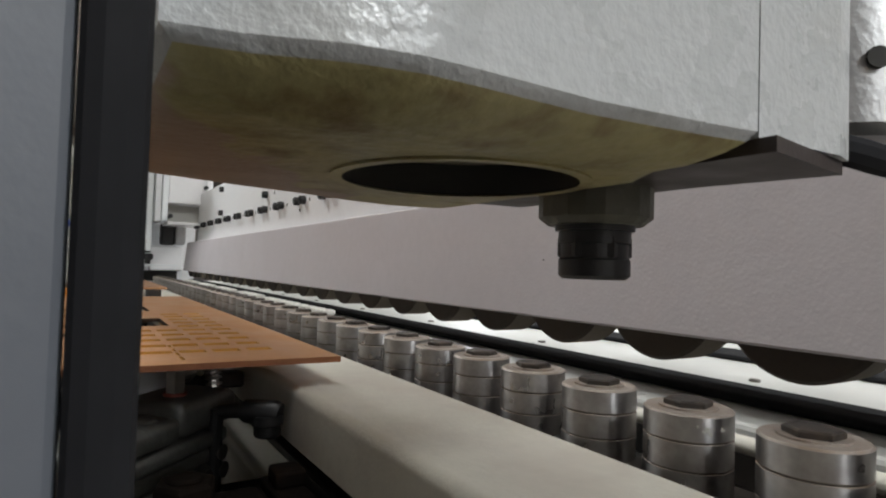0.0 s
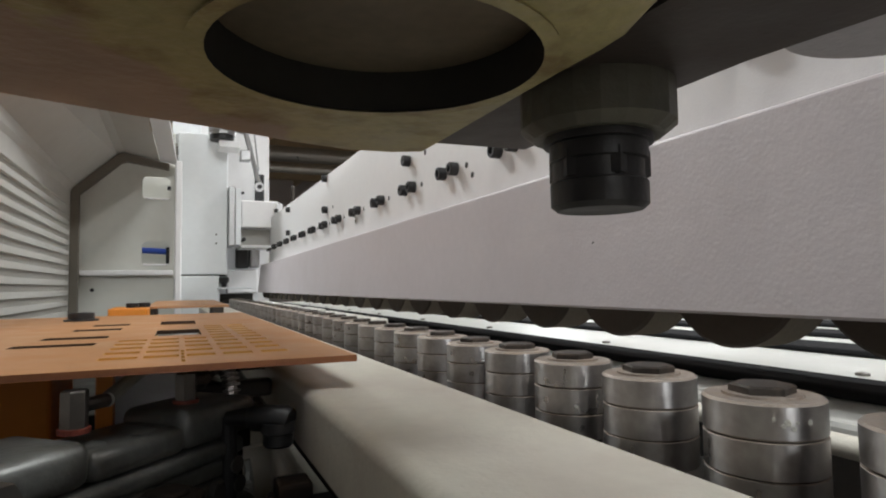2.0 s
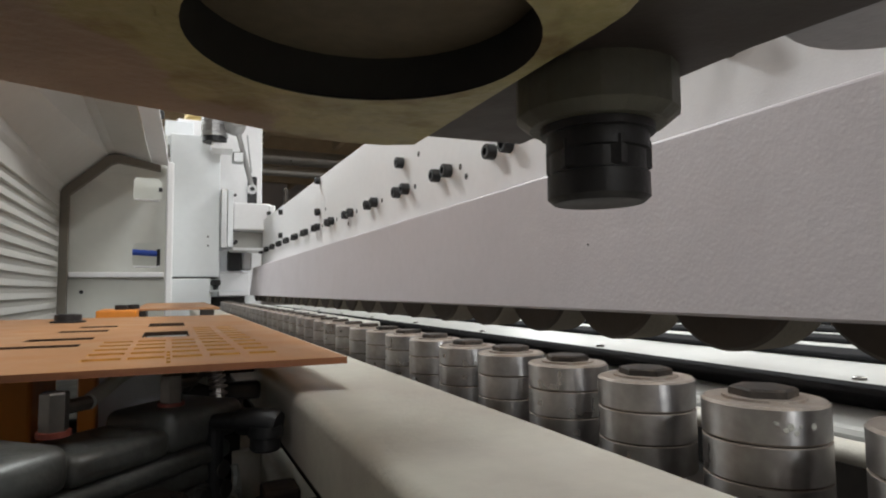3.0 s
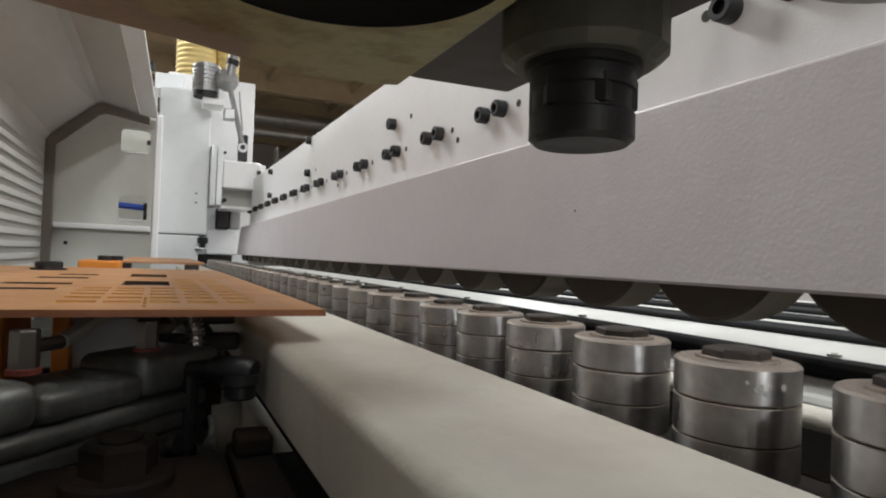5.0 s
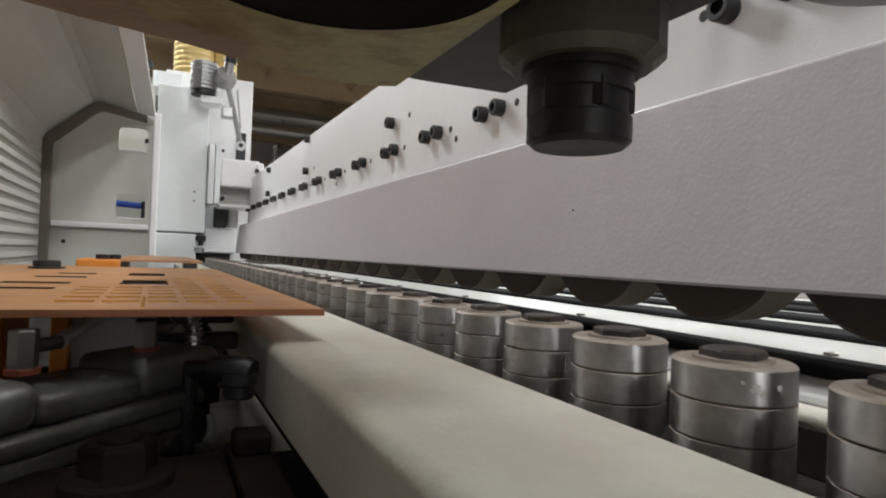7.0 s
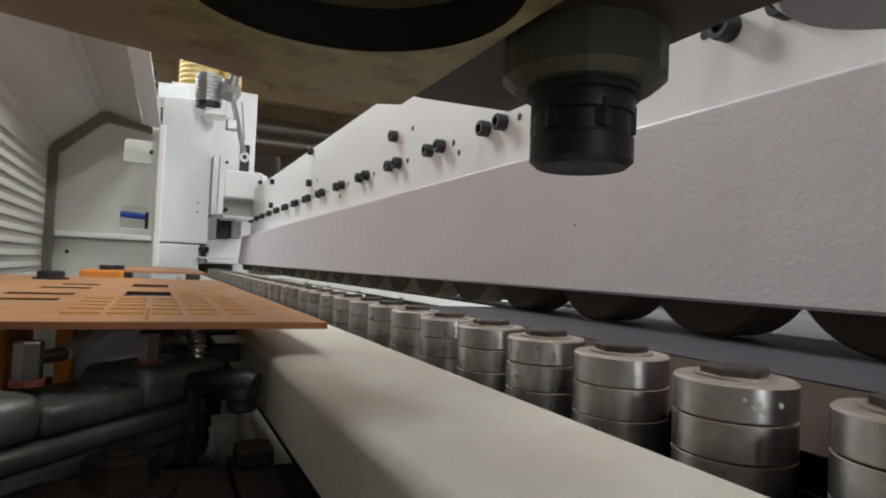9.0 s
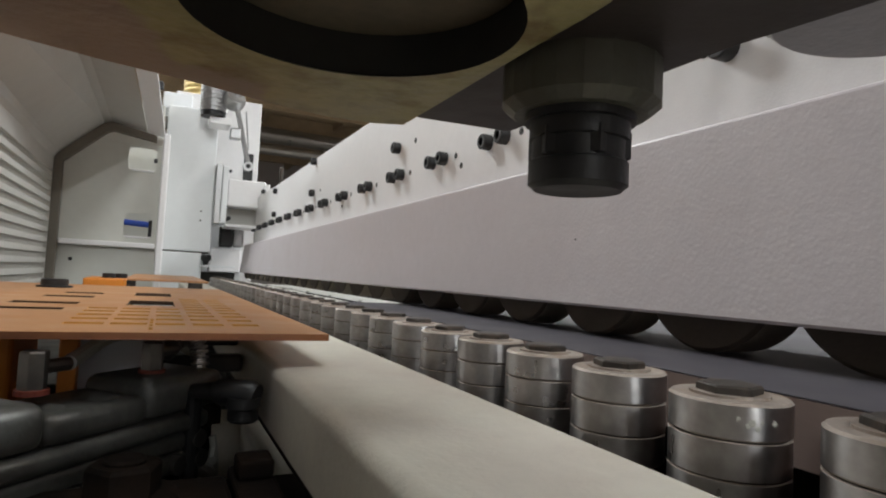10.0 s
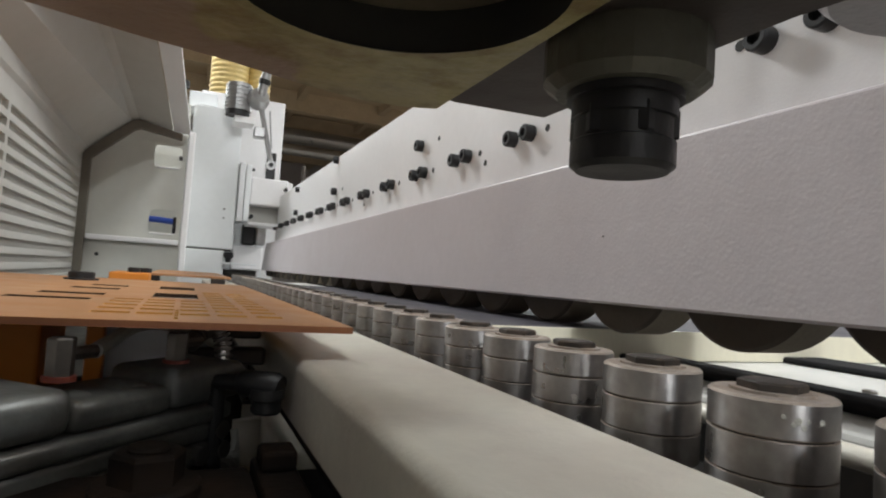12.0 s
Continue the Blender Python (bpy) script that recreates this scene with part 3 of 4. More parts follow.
knob = part("clamp_bolt", turned([(0, 0), (0.0098, 0), (0.0112, 0.0012), (0.0112, 0.0062), (0.0106, 0.0066), (0.0106, 0.0110), (0.0113, 0.0113), (0.0113, 0.0150), (0.0125, 0.0152), (0.0125, 0.0172), (0, 0.0172)], 28, pose(*BXY, 1.0026)), M_BLACK, head_block, "black clamping bolt", smooth=True)
part("hexagon_end", hexed(0.0199, -0.0064, 0.0, 0.0006, pose(*BXY, 1.0092, 180, 0, 15) @ pose(0, 0, 0.0)), M_BLACK, head_block, "black hexagon end")
part("motor_body", turned([(0, 0), (0.028, 0), (0.031, 0.003), (0.031, 0.08), (0, 0.08)], 32, pose(-0.022, -0.062, UZ + 0.0160)), M_ALU, head_block, "grey cylindrical motor body", smooth=True)
part("motor_port", turned([(0, 0), (0.003, 0), (0.003, 0.001), (0, 0.001)], 12, pose(-0.0420, -0.0862, UZ + 0.036, 90, 0, -40)), M_HOLE, head_block)
part("motor_cable", tube(curve_points([(-0.056, -0.078, UZ + 0.0125), (-0.050, -0.084, UZ + 0.0100), (-0.030, -0.088, UZ + 0.0085), (0.0, -0.09, UZ + 0.014), (0.06, -0.08, UZ + 0.05)]), 0.0042, 10), M_BLACKRUB, head_block, "black cable", smooth=True)

# ---- upright door plate with black gasket close to the head ----
door = thing("side_plate", "blue grey upright sheet with a black rubber edge", "panel")
# unseen width and height added to keep lamp light off the valve block
part("sheet", box(-0.62, -0.2215, -0.096, -0.088, 0.80, 1.75, 0.001), M_SHEET, door)
part("edge_gasket", box(-0.2213, -0.2152, -0.1, -0.084, 0.80, 1.75, 0.002), M_BLACKRUB, door, "black rubber edge strip")
part("inner_flange", box(-0.2213, -0.2154, -0.0838, -0.012, 0.80, 1.0245, 0.001), M_HOOD, door, "beige folded flange")

# ---- orange comb plate ----
PZ = 0.948
holes = []
for row in range(10):
    y0 = 0.232 + row * 0.031
    for u0, u1 in ((-0.1235, -0.1085), (-0.145, -0.1285), (-0.187, -0.1685), (-0.209, -0.190)):
        if not (u0 < -0.15 and row > 4) and row < 10:
            holes.append((u0, u1, y0, y0 + 0.012))
    if row < 5:
        holes.append((-0.1645, -0.149, y0, y0 + 0.012))
holes += [(-0.186, -0.151, 0.40, 0.47), (-0.186, -0.151, 0.56, 0.63)]
for y0, w, u0, u1 in ((0.335, 0.020, -0.272, -0.222), (0.40, 0.024, -0.265, -0.220), (0.50, 0.026, -0.258, -0.218), (0.575, 0.026, -0.25, -0.216)):
    holes.append((u0, u1, y0, y0 + w))
for i in range(4):
    holes.append((-0.1675, -0.1655, 0.205 + 0.018 * i, 0.217 + 0.018 * i))
comb = thing("slotted_board", "thin orange phenolic board with rows of oblong slots", "board")
part("board", plate_with_holes(-0.42, -0.0785, 0.19, 0.84, holes, PZ - 0.0035, PZ, lambda u, v, w: (u, v + (u + 0.0785) * -0.03, w)), [M_ORANGE, M_EDGE, M_SLOT_LIT, M_SLOT_SHADE], comb)
# cut faces: shaded colour in wide openings, lit ochre in small slots
for p in comb.children[0].data.polygons:
    if abs(p.normal.z) < 0.5:
        c = p.center
        wide = c.x < -0.21 and 0.32 < c.y < 0.62 or -0.19 < c.x < -0.148 and 0.395 < c.y < 0.64
        inner = -0.3 < c.x < -0.1 and 0.2 < c.y < 0.8
        p.material_index = 3 if wide and inner else 2 if inner else 1
# added sheet that carries the lit ochre of the slot edges
part("backing", plate_with_holes(-0.41, -0.104, 0.228, 0.80, [(-0.28, -0.212, 0.325, 0.61), (-0.186, -0.151, 0.395, 0.64)], PZ - 0.0048, PZ - 0.0037, lambda u, v, w: (u, v, w)), M_SLOT_LIT, comb, "sheet added under the slots in their lit ochre")
part("support_block", box(-0.36, -0.234, 0.265, 0.345, 0.8, PZ - 0.0050, 0.002), M_ORANGE_PAINT, comb, "orange painted block below")
part("support_leg", box(-0.212, -0.203, 0.262, 0.275, 0.8, PZ - 0.0050, 0.001), M_ORANGE_PAINT, comb, "orange painted leg")
part("rear_leg", box(-0.36, -0.30, 0.65, 0.75, 0.6005, PZ - 0.0050, 0.002), M_DARKSTEEL, comb)

comb2 = thing("slotted_board", "small orange phenolic board on an orange block", "board")
part("board", box(-0.215, -0.088, 0.95, 1.45, 0.9535, 0.957, 0.0006), M_ORANGE, comb2)
part("block", box(-0.262, -0.210, 0.86, 0.97, 0.935, 0.9575, 0.002), M_ORANGE_PAINT, comb2, "orange painted block")
part("post", box(-0.235, -0.2, 0.95, 1.05, 0.80, 0.9533), M_DARKSTEEL, comb2)
part("end_notch", box(-0.118, -0.097, 0.95, 0.99, 0.9375, 0.953, 0.001), M_DARKSTEEL, comb2)
for yy, xx in ((0.90, -0.232), (0.92, -0.217)):
    part("cap_screw", turned([(0, 0), (0.009, 0), (0.009, 0.006), (0.008, 0.007), (0, 0.007)], 16, pose(xx, yy, 0.9577)), M_BLACK, comb2)

cap = thing("round_foot", "black round rubber foot on a grey post on the orange board", "foot", (-0.277, 0.72, PZ))
part("pad", turned([(0, 0), (0.019, 0), (0.019, 0.002), (0.0145, 0.0025), (0.0145, 0.009), (0.013, 0.010), (0, 0.010)], 24), M_BLACK, cap, smooth=True)

# ---- valve block and fittings below the board ----
man = thing("valve_block", "oily dark pneumatic valve block with nickel fittings", "valve block")
mm = pose(-0.192, 0.222, 0.0, 0, 0, 46)


def cast_box(name, u0, u1, v0, v1, z0, z1, r):
    cb = box(u0, u1, v0, v1, z0, z1, r, 4)
    bmesh.ops.transform(cb, matrix=mm, verts=cb.verts)
    return part(name, cb, M_MANIFOLD, man, smooth=True)


cast_box("outlet_body", 0.016, 0.076, -0.023, 0.026, 0.8985, 0.9195, 0.0065)
cast_box("inlet_body", -0.118, -0.040, -0.024, 0.026, 0.8985, 0.9192, 0.0065)
cast_box("saddle", -0.0405, 0.0165, -0.0232, 0.022, 0.8985, 0.9130, 0.005)
for bu, bz in ((-0.028, 0.9145), (0.000, 0.9160)):
    part("boss", turned([(0, 0), (0.005, 0.0006), (0.0088, 0.003), (0.0108, 0.006), (0.0115, 0.010), (0.0115, 0.024), (0.0100, 0.029), (0.006, 0.032), (0, 0.033)], 24, mm @ pose(bu, 0.014, bz - 0.0115, 90, 0, 0)), M_MANIFOLD, man, smooth=True)
for z0, z1, u0, u1, v0 in ((0.8885, 0.8980, -0.112, 0.060, -0.026), (0.8780, 0.8880, -0.110, 0.054, -0.0235), (0.8660, 0.8775, -0.104, 0.058, -0.0250)):
    cast_box("layer", u0, u1, v0, 0.026, z0, z1, 0.0032)
for bu, bz in ((0.050, 0.8835), (0.035, 0.8720), (0.052, 0.8720)):
    part("plug", turned([(0, 0), (0.0042, 0), (0.0050, 0.001), (0.0050, 0.0065), (0, 0.0065)], 16, mm @ pose(bu, -0.0225, bz, 90, 0, 0)), M_NICKEL, man, "nickel pipe plug", smooth=True)
part("cross_bar", box(-0.165, -0.1065, 0.315, 0.328, 0.9080, 0.9200, 0.002), M_DARKSTEEL, man, "black cross bar")
part("cross_block", box(-0.150, -0.1065, 0.345, 0.375, 0.9230, 0.9350, 0.002), M_DARKSTEEL, man)
part("end_port", tube([mm @ Vector((0.05, -0.012, 0.909)), mm @ Vector((0.078, -0.016, 0.907))], [0.010, 0.0075], 14), M_MANIFOLD, man, smooth=True)
part("port_nut", turned([(0, 0), (0.008, 0), (0.008, 0.01), (0, 0.01)], 6, mm @ pose(-0.09, -0.03, 0.909, 90, 0, 0)), M_NICKEL, man)
bm = box(-0.1, 0.05, -0.02, 0.03, 0.80, 0.8655, 0.003)
bmesh.ops.transform(bm, matrix=mm, verts=bm.verts)
part("base", bm, M_DARKSTEEL, man)
for xx, yy, h in ((-0.1645, 0.25, 0.0165), (-0.2135, 0.197, 0.0185)):
    f = part("fitting", hexed(0.0105, 0, h, 0.0008, pose(xx, yy, 0.9205, 0, 0, 20)), M_NICKEL, man, "nickel hexagon fitting")
    part("seal", turned([(0, 0), (0.0072, 0), (0.0072, 0.0025), (0, 0.0025)], 16, pose(xx, yy, 0.919)), M_RED, f, "red seal ring")
    part("nipple", tube([(xx, yy, 0.931), (xx + 0.012, yy + 0.014, 0.931)], 0.0034, 10), M_NICKEL, f)
part("air_tube", tube(curve_points([(-0.2015, 0.211, 0.931), (-0.197, 0.235, 0.933), (-0.185, 0.265, 0.939), (-0.165, 0.29, 0.936), (-0.14, 0.30, 0.925)]), 0.0038, 10), M_TUBE, man, "pale grey air tube", smooth=True)
ln = curve_points([(-0.158, 0.262, 0.929), (-0.15, 0.27, 0.936), (-0.142, 0.272, 0.936), (-0.138, 0.27, 0.925), (-0.138, 0.265, 0.905)], 10)
for i in range(0, len(ln) - 1, 2):
    d = (ln[i + 1] - ln[i]).normalized()
    part("hose_rib", turned([(0.0035, -0.001), (0.0055, -0.0006), (0.0055, 0.0006), (0.0035, 0.001)], 12, Matrix.Translation(ln[i]) @ d.to_track_quat("Z", "Y").to_matrix().to_4x4()), M_NICKEL, man)
part("ribbed_hose", tube(ln, 0.0036, 8), M_NICKEL, man, "ribbed metal hose")
part("rear_block", box(-0.2, -0.135, 0.36, 0.44, 0.80, 0.88, 0.003), M_MANIFOLD, man)
part("valve_cover", box(-0.212, -0.158, 0.31, 0.345, 0.89, 0.936, 0.003), M_MACHINE, man, "white plastic valve cover")

nut = thing("base_nut", "large dark hexagon nut on a washer on the machine base", "nut", (-0.1720, 0.150, 0.795))
# nut, plate and blocks carry the shade of the cavity in their colour
part("washer", turned([(0, 0.0862), (0.0215, 0.0862), (0.0215, 0.0900), (0.0200, 0.0915), (0, 0.0915)], 40), M_IRON_SHADE, nut)
part("nut", hexed(0.0255, 0.0915, 0.1040, 0.0018, pose(0, 0, 0, 0, 0, 12)), M_IRON_SHADE, nut)
part("stud", turned([(0, 0.005), (0.0085, 0.005), (0.0085, 0.1050), (0.0075, 0.1060), (0, 0.1060)], 20), M_IRON_SHADE, nut)
part("plate", box(-0.06, 0.044, -0.18, 0.03, 0.062, 0.0860, 0.003), M_IRON_SHADE, nut, "oily clamping plate with shade in its colour")
part("pillar", box(-0.02, 0.03, -0.1, 0.0, 0.005, 0.0618, 0.002), M_DARKSTEEL, nut)
part("step_block", box(0.0445, 0.064, -0.06, 0.034, 0.05, 0.089, 0.002), M_IRON_SHADE, nut)
part("stop_block", box(0.046, 0.0625, 0.006, 0.024, 0.0892, 0.0985, 0.002), M_IRON_SHADE, nut)
lever = thing("clamp_knob", "black plastic clamp knob on a thick rod", "knob", (-0.1195, 0.2, 0.9135))
part("rod", tube([(-0.024, 0.018, 0.001), (-0.012, 0.008, 0.0025)], [0.0040, 0.0050], 14), M_BLACK, lever, smooth=True)
part("grip", tube([(-0.013, 0.009, 0.0015), (-0.011, 0.0075, 0.0020), (0.004, -0.003, 0.0020), (0.006, -0.0045, 0.0015)], [0.0058, 0.0070, 0.0074, 0.0060], 20), M_BLACK, lever, smooth=True)
part("cap", turned([(0, -0.0125), (0.0068, -0.0125), (0.0080, -0.0112), (0.0080, -0.0058), (0.0090, -0.0048), (0.0090, 0.0005), (0, 0.0005)], 20), M_BLACK, lever, smooth=True)
part("post", turned([(0, -0.1135), (0.0048, -0.1135), (0.0048, -0.002), (0, -0.002)], 12, pose(-0.022, 0.040, 0)), M_BLACK, lever, "black threaded post")
blk = thing("cast_bracket", "cream cast bracket below the guide rail", "bracket")
part("web", box(-0.060, 0.016, 0.43, 0.89, 0.6005, 0.7945, 0.004), M_RAIL, blk)
part("rib", slab([(-0.094, 0.640), (-0.0602, 0.652), (-0.0602, 0.664), (-0.094, 0.652)], 0.6005, 0.790), M_RAIL, blk)
part("foot", box(-0.105, -0.0602, 0.50, 0.56, 0.6005, 0.735, 0.006), M_RAIL, blk)
part("top_lug", box(-0.078, -0.040, 0.71, 0.79, 0.7947, 0.7998, 0.001), M_DARKSTEEL, blk)
strip = thing("cable_sleeve", "crumpled clear plastic sleeve on the machine base", "sleeve")
for i in range(5):
    part("fold", tube(curve_points([(-0.150 + 0.008 * i, 0.300 + 0.014 * i, 0.804), (-0.135 + 0.005 * i, 0.315 + 0.014 * i, 0.842 - 0.004 * i), (-0.118, 0.325 + 0.012 * i, 0.825 + 0.006 * i)], 5), 0.003, 6), M_TUBE, strip)

# ---- hood on the operator's side ----
HY0, HY1 = 0.30, 1.655
hood = thing("machine_hood", "grey white hood with sloping shoulder, dark gasket and louvred side", "hood")


def lifted(x, y, z, w=1.0):
    """The lid stands a little open: it rises and leans out towards the near end."""
    k = w * (HY1 - y)
    return (x - 0.054 * k, y, z + 0.13 * k)


prof = [(-0.422, 1.235, 0), (-0.412, 1.255, 0.15), (-0.318, 1.342, 1), (-0.300, 1.3475, 1), (-0.217, 1.334, 1)]
th = 0.006
out = prof + [(x - th * 0.5, z + th, w) for x, z, w in prof[::-1]]
bm = bmesh.new()
ends = [[bm.verts.new(lifted(x, y, z, w)) for x, z, w in out] for y in (HY0, HY1)]
for i in range(len(out)):
    j = (i + 1) % len(out)
    bm.faces.new((ends[0][i], ends[0][j], ends[1][j], ends[1][i]))
bm.faces.new(ends[0])
bm.faces.new(ends[1][::-1])
part("shell", bm, M_HOOD, hood)
bm = bmesh.new()
ends = [[bm.verts.new(lifted(x, y, z)) for x, z in ((-0.2155, 1.3335), (-0.173, 1.326), (-0.173, 1.334), (-0.2155, 1.3415))] for y in (HY0, HY1)]
for i in range(4):
    j = (i + 1) % 4
    bm.faces.new((ends[0][i], ends[0][j], ends[1][j], ends[1][i]))
bm.faces.new(ends[0])
bm.faces.new(ends[1][::-1])
part("front_lip", bm, M_PLATE_WHITE, hood, "white folded front lip")
slats = [(y0, y1, 0.9335 + 0.0253 * k, 0.9335 + 0.0253 * k + 0.0140) for y0, y1 in ((0.62, 0.945), (0.96, 1.6285)) for k in range(11)]
part("side_wall", plate_with_holes(HY0, HY1, 0.80, 1.236, slats, -0.428, -0.422, lambda u, v, w: (w, u, v)), M_HOOD, hood, "side wall with long louvre slots")
fin = part("louvre_fin", box(-0.0008, 0.0008, -0.0020, 0.0020, 0.9305, 1.204), M_HOOD, hood)
fin.location = (-0.4290, 0.634, 0)
for k in range(1, 77):
    twin(fin, pose(-0.4290, 0.634 + 0.0130 * k, 0), hood)
gw = [(-0.4212, 0.80), (-0.4212, 1.243), (-0.318, 1.3405), (-0.299, 1.346), (-0.193, 1.3245)]
gi = [(-0.193, 1.308), (-0.294, 1.324), (-0.308, 1.319), (-0.402, 1.231), (-0.402, 0.80)]
part("gasket", extruded(gw + gi, 1.632, 1.654), M_GASKET, hood, "brown grey rubber gasket")

# divider sheet with two windows
divider = thing("divider_sheet", "white painted divider sheet with two rounded windows", "panel")
DY = 1.660
wins = [(-0.258, -0.190, 1.228, 1.292), (-0.258, -0.190, 1.048, 1.115)]
part("sheet", plate_with_holes(-0.421, -0.178, 0.80, 1.30, wins, DY, DY + 0.004, lambda u, v, w: (u, w, v)), M_DIV, divider)
part("top_sheet", extruded([(-0.345, 1.3005), (-0.178, 1.3005), (-0.178, 1.322), (-0.300, 1.338), (-0.318, 1.330)], DY, DY + 0.004), M_DIV, divider)
for u0, u1, v0, v1 in wins:
    for cu, cv, su, sv in ((u0, v0, 1, 1), (u1, v0, -1, 1), (u0, v1, 1, -1), (u1, v1, -1, -1)):
        q = 0.012
        arc = [(cu + su * q * (1 - math.sin(a)), cv + sv * q * (1 - math.cos(a))) for a in [math.pi / 2 * k / 5 for k in range(6)]]
        part("corner_fillet", extruded([(cu, cv)] + arc, DY - 0.0005, DY + 0.0035), M_DIV, divider)
    part("sill", box(u0 + 0.002, u1 - 0.002, DY, DY + 0.028, v0 + 0.001, v0 + 0.006, 0.001), M_PLATE_WHITE, divider)
part("shelf", box(-0.40, -0.180, DY - 0.022, DY - 0.001, 1.022, 1.036, 0.003), M_PLATE_WHITE, divider, "white folded cross shelf")
part("edge_post", box(-0.1775, -0.160, DY - 0.025, DY + 0.02, 0.80, 1.335, 0.004), M_PLATE_WHITE, divider, "white edge post")
part("clip", box(-0.197, -0.188, DY - 0.01, DY - 0.002, 1.255, 1.266, 0.001), M_BLACK, divider)
part("low_screw", turned([(0, 0), (0.005, 0), (0.005, 0.003), (0, 0.003)], 12, pose(-0.372, DY - 0.0005, 0.985, 90, 0, 0)), M_BLACK, divider)

hose = thing("air_hose", "bright blue air hose behind the divider window", "hose")
part("hose", tube(curve_points([(-0.42, 1.74, 1.100), (-0.34, 1.74, 1.098), (-0.27, 1.74, 1.095), (-0.197, 1.74, 1.091)]), 0.0085, 12), M_BLUE, hose, smooth=True)
part("clamp", box(-0.200, -0.184, 1.730, 1.750, 1.052, 1.104, 0.003), M_BLACK, hose, "black hose clamp")
part("stand", box(-0.197, -0.187, 1.735, 1.745, 0.80, 1.0518), M_DARKSTEEL, hose)
boxb = thing("control_box", "white control box behind the divider", "box")
# greyer divider paint puts the shade on this white box into its colour
part("case", box(-0.42, -0.1785, 1.80, 2.0, 0.80, 1.45, 0.004), M_DIV, boxb)

# ---- upright column with slide and bracket ----
col = thing("machine_column", "white sheet metal column of the next machine unit", "column")
part("case", box(-0.1715, -0.0160, 2.0, 2.18, 1.030, 1.505, 0.004), M_MACHINE, col)
part("upper_case", box(-0.19, -0.1, 2.05, 2.18, 1.5055, 1.56, 0.003), M_MACHINE, col)
part("lower_case", box(-0.1700, -0.0400, 1.992, 2.18, 0.80, 1.026, 0.004), M_MACHINE, col)
part("seam", box(-0.1695, -0.02, 1.997, 2.1, 1.0262, 1.0298), M_HOLE, col)
part("back_plate", box(-0.15, 0.145, 2.185, 2.20, 0.80, 1.605, 0.003), M_PLATE_WHITE, col, "tall white back plate")
for zz in (1.135, 1.165):
    part("rivet", turned([(0, 0), (0.003, 0), (0.003, 0.001), (0, 0.001)], 10, pose(-0.052, 1.9995, zz, 90, 0, 0)), M_NUT, col)
part("top_rivet", turned([(0, 0), (0.005, 0), (0.005, 0.002), (0, 0.002)], 10, pose(-0.07, 1.9995, 1.485, 90, 0, 0)), M_BLACK, col)
part("slide_rail", box(-0.0155, 0.004, 1.95, 2.10, 1.125, 1.322, 0.002), M_ALU, col, "grey linear slide rail")
part("slide_carriage", box(0.0045, 0.022, 1.945, 2.10, 1.128, 1.316, 0.002), M_MACHINE, col)
for zz in (1.14, 1.30):
    part("slide_bolt", turned([(0, 0), (0.005, 0), (0.005, 0.006), (0, 0.006)], 12, pose(0.026, 1.943, zz, 90, 0, 0)), M_BLACK, col)
br_ = thing("support_bracket", "white cast arm between column and pressure beam", "bracket")
part("top_box", box(0.0225, 0.145, 1.95, 2.1, 1.186, 1.278, 0.006, 3), M_PLATE_WHITE, br_)
part("web", box(0.0225, 0.135, 2.02, 2.05, 1.128, 1.1855, 0.002), M_HOOD, br_)
part("flange", box(0.1355, 0.157, 1.94, 2.1, 1.128, 1.27, 0.004), M_PLATE_WHITE, br_)
part("floor_plate", box(0.0225, 0.135, 1.95, 2.1, 1.118, 1.1275, 0.002), M_PLATE_WHITE, br_)
for zz, xx in ((1.145, 0.13), (1.245, 0.135), (1.145, 0.03)):
    part("arm_bolt", turned([(0, 0), (0.007, 0), (0.007, 0.01), (0, 0.01)], 14, pose(xx, 1.947, zz, 90, 0, 0)), M_BLACK, br_)

drive = thing("spindle_motor", "white spindle motor with black band at the end of the rollers", "motor")
part("body", box(-0.01, 0.095, 2.10, 2.18, 0.965, 1.05, 0.006), M_PLATE_WHITE, drive)
part("black_band", box(0.018, 0.064, 2.08, 2.12, 1.054, 1.128, 0.008), M_BLACK, drive)
part("silver_cap", box(0.0645, 0.10, 2.085, 2.12, 1.056, 1.13, 0.008), M_ALU, drive)
part("shadow_gap", box(-0.035, 0.08, 2.12, 2.18, 0.93, 0.964), M_HOLE, drive)
part("holder", box(-0.04, 0.10, 2.15, 2.184, 0.80, 1.13), M_MACHINE, drive)
knb = thing("hand_knob", "small black hand knob on the column", "knob", (-0.028, 1.975, 1.0))
part("knob", turned([(0, -0.012), (0.008, -0.012), (0.009, 0.0), (0.016, 0.004), (0.016, 0.018), (0.013, 0.021), (0, 0.021)], 12), M_BLACK, knb)
part("plate", box(-0.02, 0.09, -0.015, 0.06, -0.018, -0.0125, 0.001), M_MACHINE, knb)

gear = thing("gear_motor", "ribbed grey gear motor with joint rod above the column", "motor", (-0.04, 1.93, 1.53))
prof = [(0, -0.045)]
for k in range(7):
    z = -0.045 + 0.0125 * k
    prof += [(0.042, z), (0.042, z + 0.0075), (0.038, z + 0.008), (0.038, z + 0.0124)]
part("ribbed_case", turned(prof + [(0.03, 0.046), (0, 0.048)], 24), M_ALU, gear)
part("base_ring", turned([(0, -0.062), (0.038, -0.062), (0.038, -0.046), (0, -0.046)], 24), M_BLACK, gear)
part("bracket", box(-0.01, 0.055, -0.02, 0.07, -0.085, -0.063, 0.002), M_PLATE_WHITE, gear)
part("small_block", box(0.055, 0.09, -0.02, 0.02, -0.125, -0.09, 0.004), M_ALU, gear)
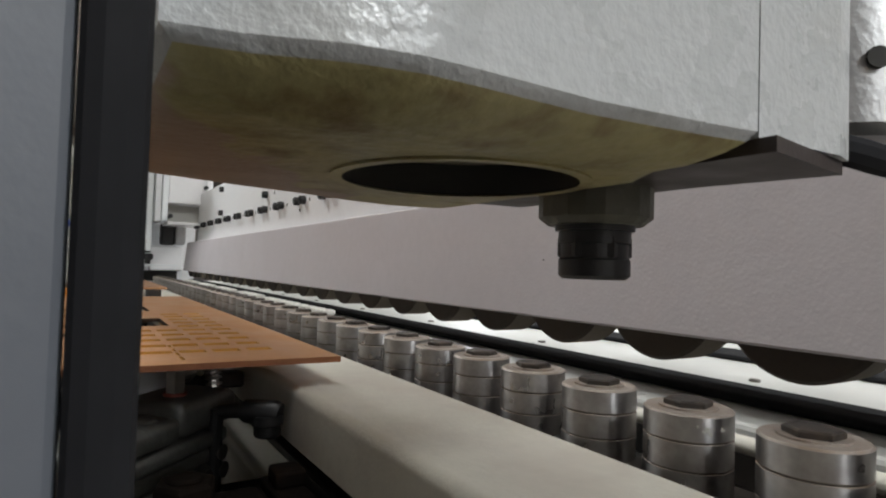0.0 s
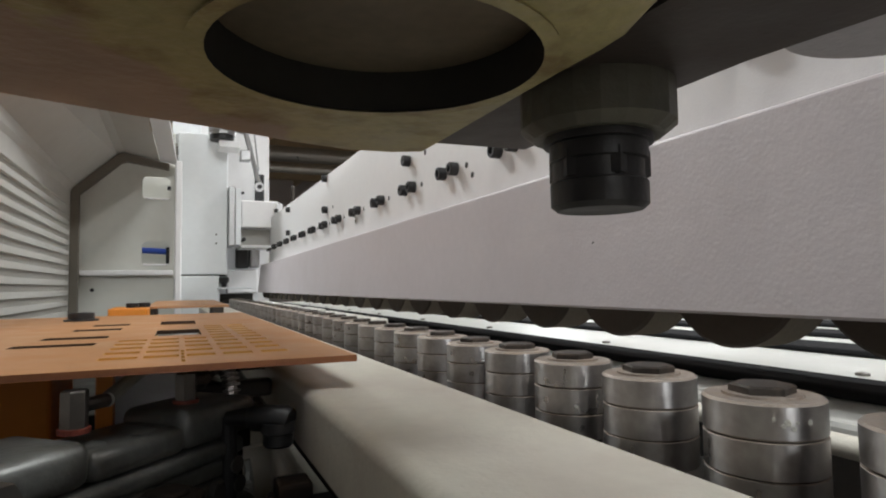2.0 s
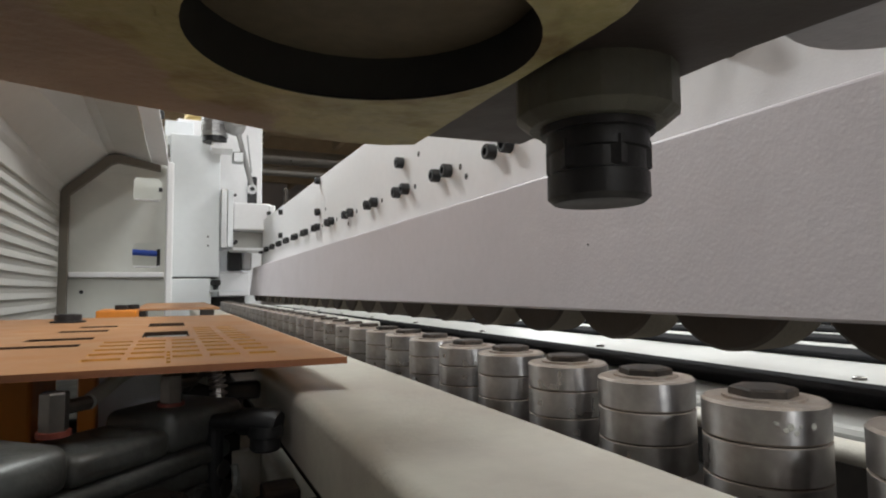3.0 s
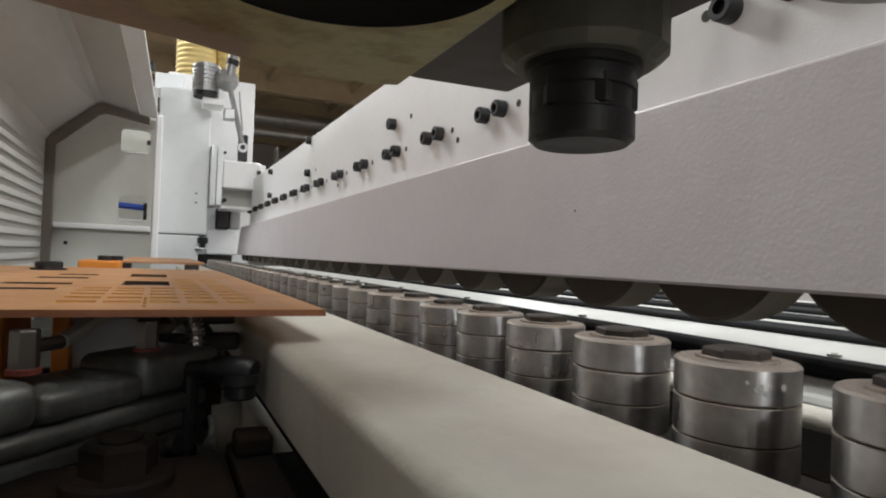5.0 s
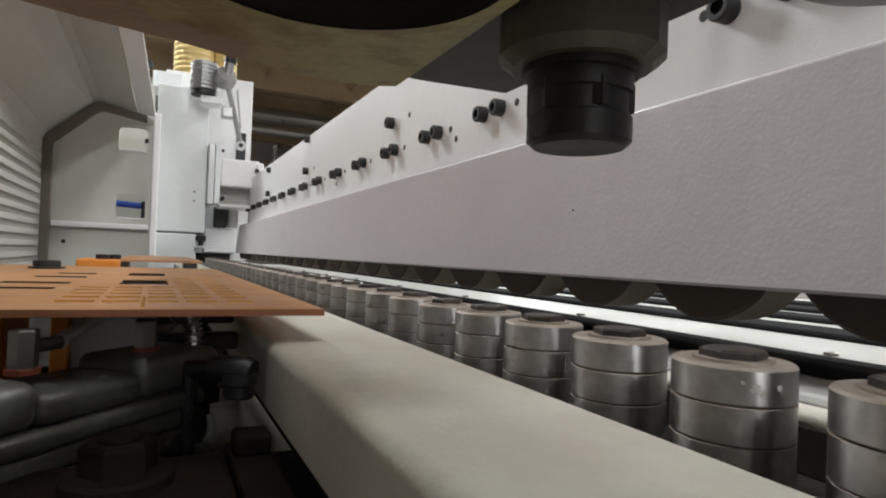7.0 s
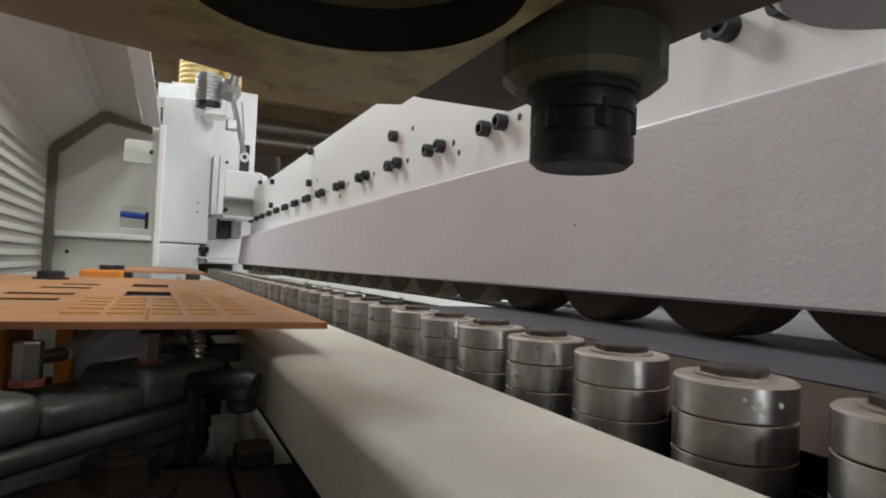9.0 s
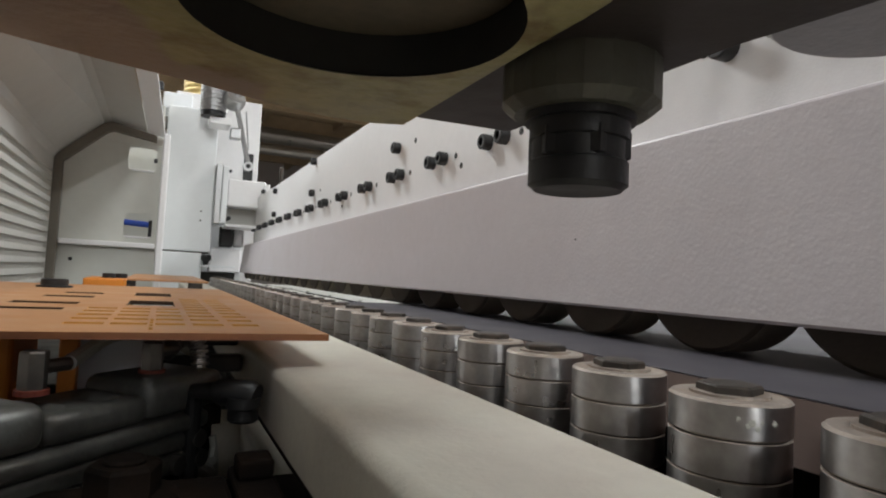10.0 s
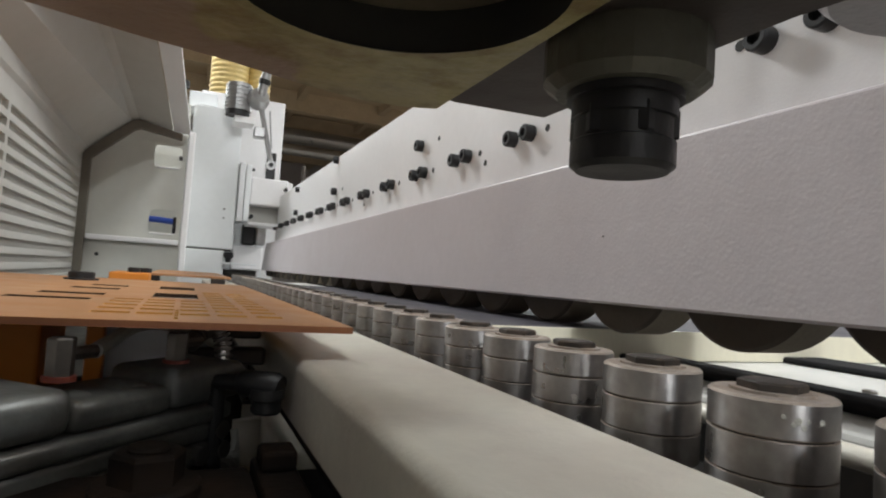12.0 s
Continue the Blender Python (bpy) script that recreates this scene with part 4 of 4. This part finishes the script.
part("elbow", turned([(0, -0.02), (0.034, -0.02), (0.036, 0.0), (0.028, 0.02), (0, 0.022)], 20, pose(0.06, -0.025, 0.0, 60, 20, 0)), M_ALU, gear, smooth=True)
part("upper_rod", tube([(0.066, -0.03, 0.01), (0.072, -0.04, 0.05), (0.085, -0.05, 0.14)], [0.017, 0.015, 0.015], 14), M_ALU, gear, smooth=True)
part("rod_band", tube([(0.0715, -0.039, 0.045), (0.0745, -0.0415, 0.062)], 0.0185, 14), M_BLACK, gear)
part("link_rod", tube([(0.066, -0.028, -0.015), (0.118, 0.018, -0.19)], 0.0085, 10), M_ALU, gear, smooth=True)
part("thin_rod", tube([(0.10, -0.01, -0.03), (0.118, 0.02, -0.15)], 0.0025, 6), M_ALU, gear)
part("rod_eye", turned([(0.008, -0.006), (0.016, -0.006), (0.016, 0.006), (0.008, 0.006)], 20, pose(0.121, 0.02, -0.205, 90, 0, 0)), M_ALU, gear)
part("eye_bolt", turned([(0, -0.008), (0.0075, -0.008), (0.0075, 0.008), (0, 0.008)], 16, pose(0.121, 0.02, -0.205, 90, 0, 0)), M_BLACK, gear)
slot = thing("slot_cover", "black oblong slot cover on the white back plate", "cover")
part("cover", box(0.092, 0.126, 2.176, 2.1845, 1.26, 1.41, 0.004), M_BLACK, slot)

# yellow suction hoses behind the column
for hx, hr in ((-0.05, 0.075), (0.065, 0.045)):
    yh = thing("suction_hose", "yellow ribbed spiral suction hose hanging behind the column", "hose", (hx, 2.42, 0))
    bm = bmesh.new()
    prof = [(0, 1.0)]
    for k in range(70):
        z = 1.0 + 0.02 * k
        prof += [(hr - 0.004, z), (hr, z + 0.006), (hr, z + 0.012), (hr - 0.004, z + 0.018)]
    prof.append((0, 2.41))
    part("hose", turned(prof, 28), M_YELLOW, yh, smooth=True)
pole = thing("beam_pin", "short dark pin on top of the pressure beam", "pin", (0.135, 1.62, 1.2245))
part("pin", turned([(0, 0), (0.006, 0), (0.006, 0.05), (0.004, 0.055), (0, 0.055)], 10), M_NUT, pole)
lampb = thing("hood_knob", "black rubber buffer at the top of the hood lip", "buffer", (-0.205, 2.04, 1.5605))
part("buffer", turned([(0, 0), (0.014, 0), (0.014, 0.02), (0.01, 0.026), (0, 0.026)], 14), M_BLACK, lampb)


# ---- what moves ----
def motions():
    # the panel is fed along the machine at an even speed
    walk(panel, [(0.5 * k, pose(0.0225, -0.010 + 0.231 * (0.5 * k - 11.0), 0.9497)) for k in range(25)])


motions()
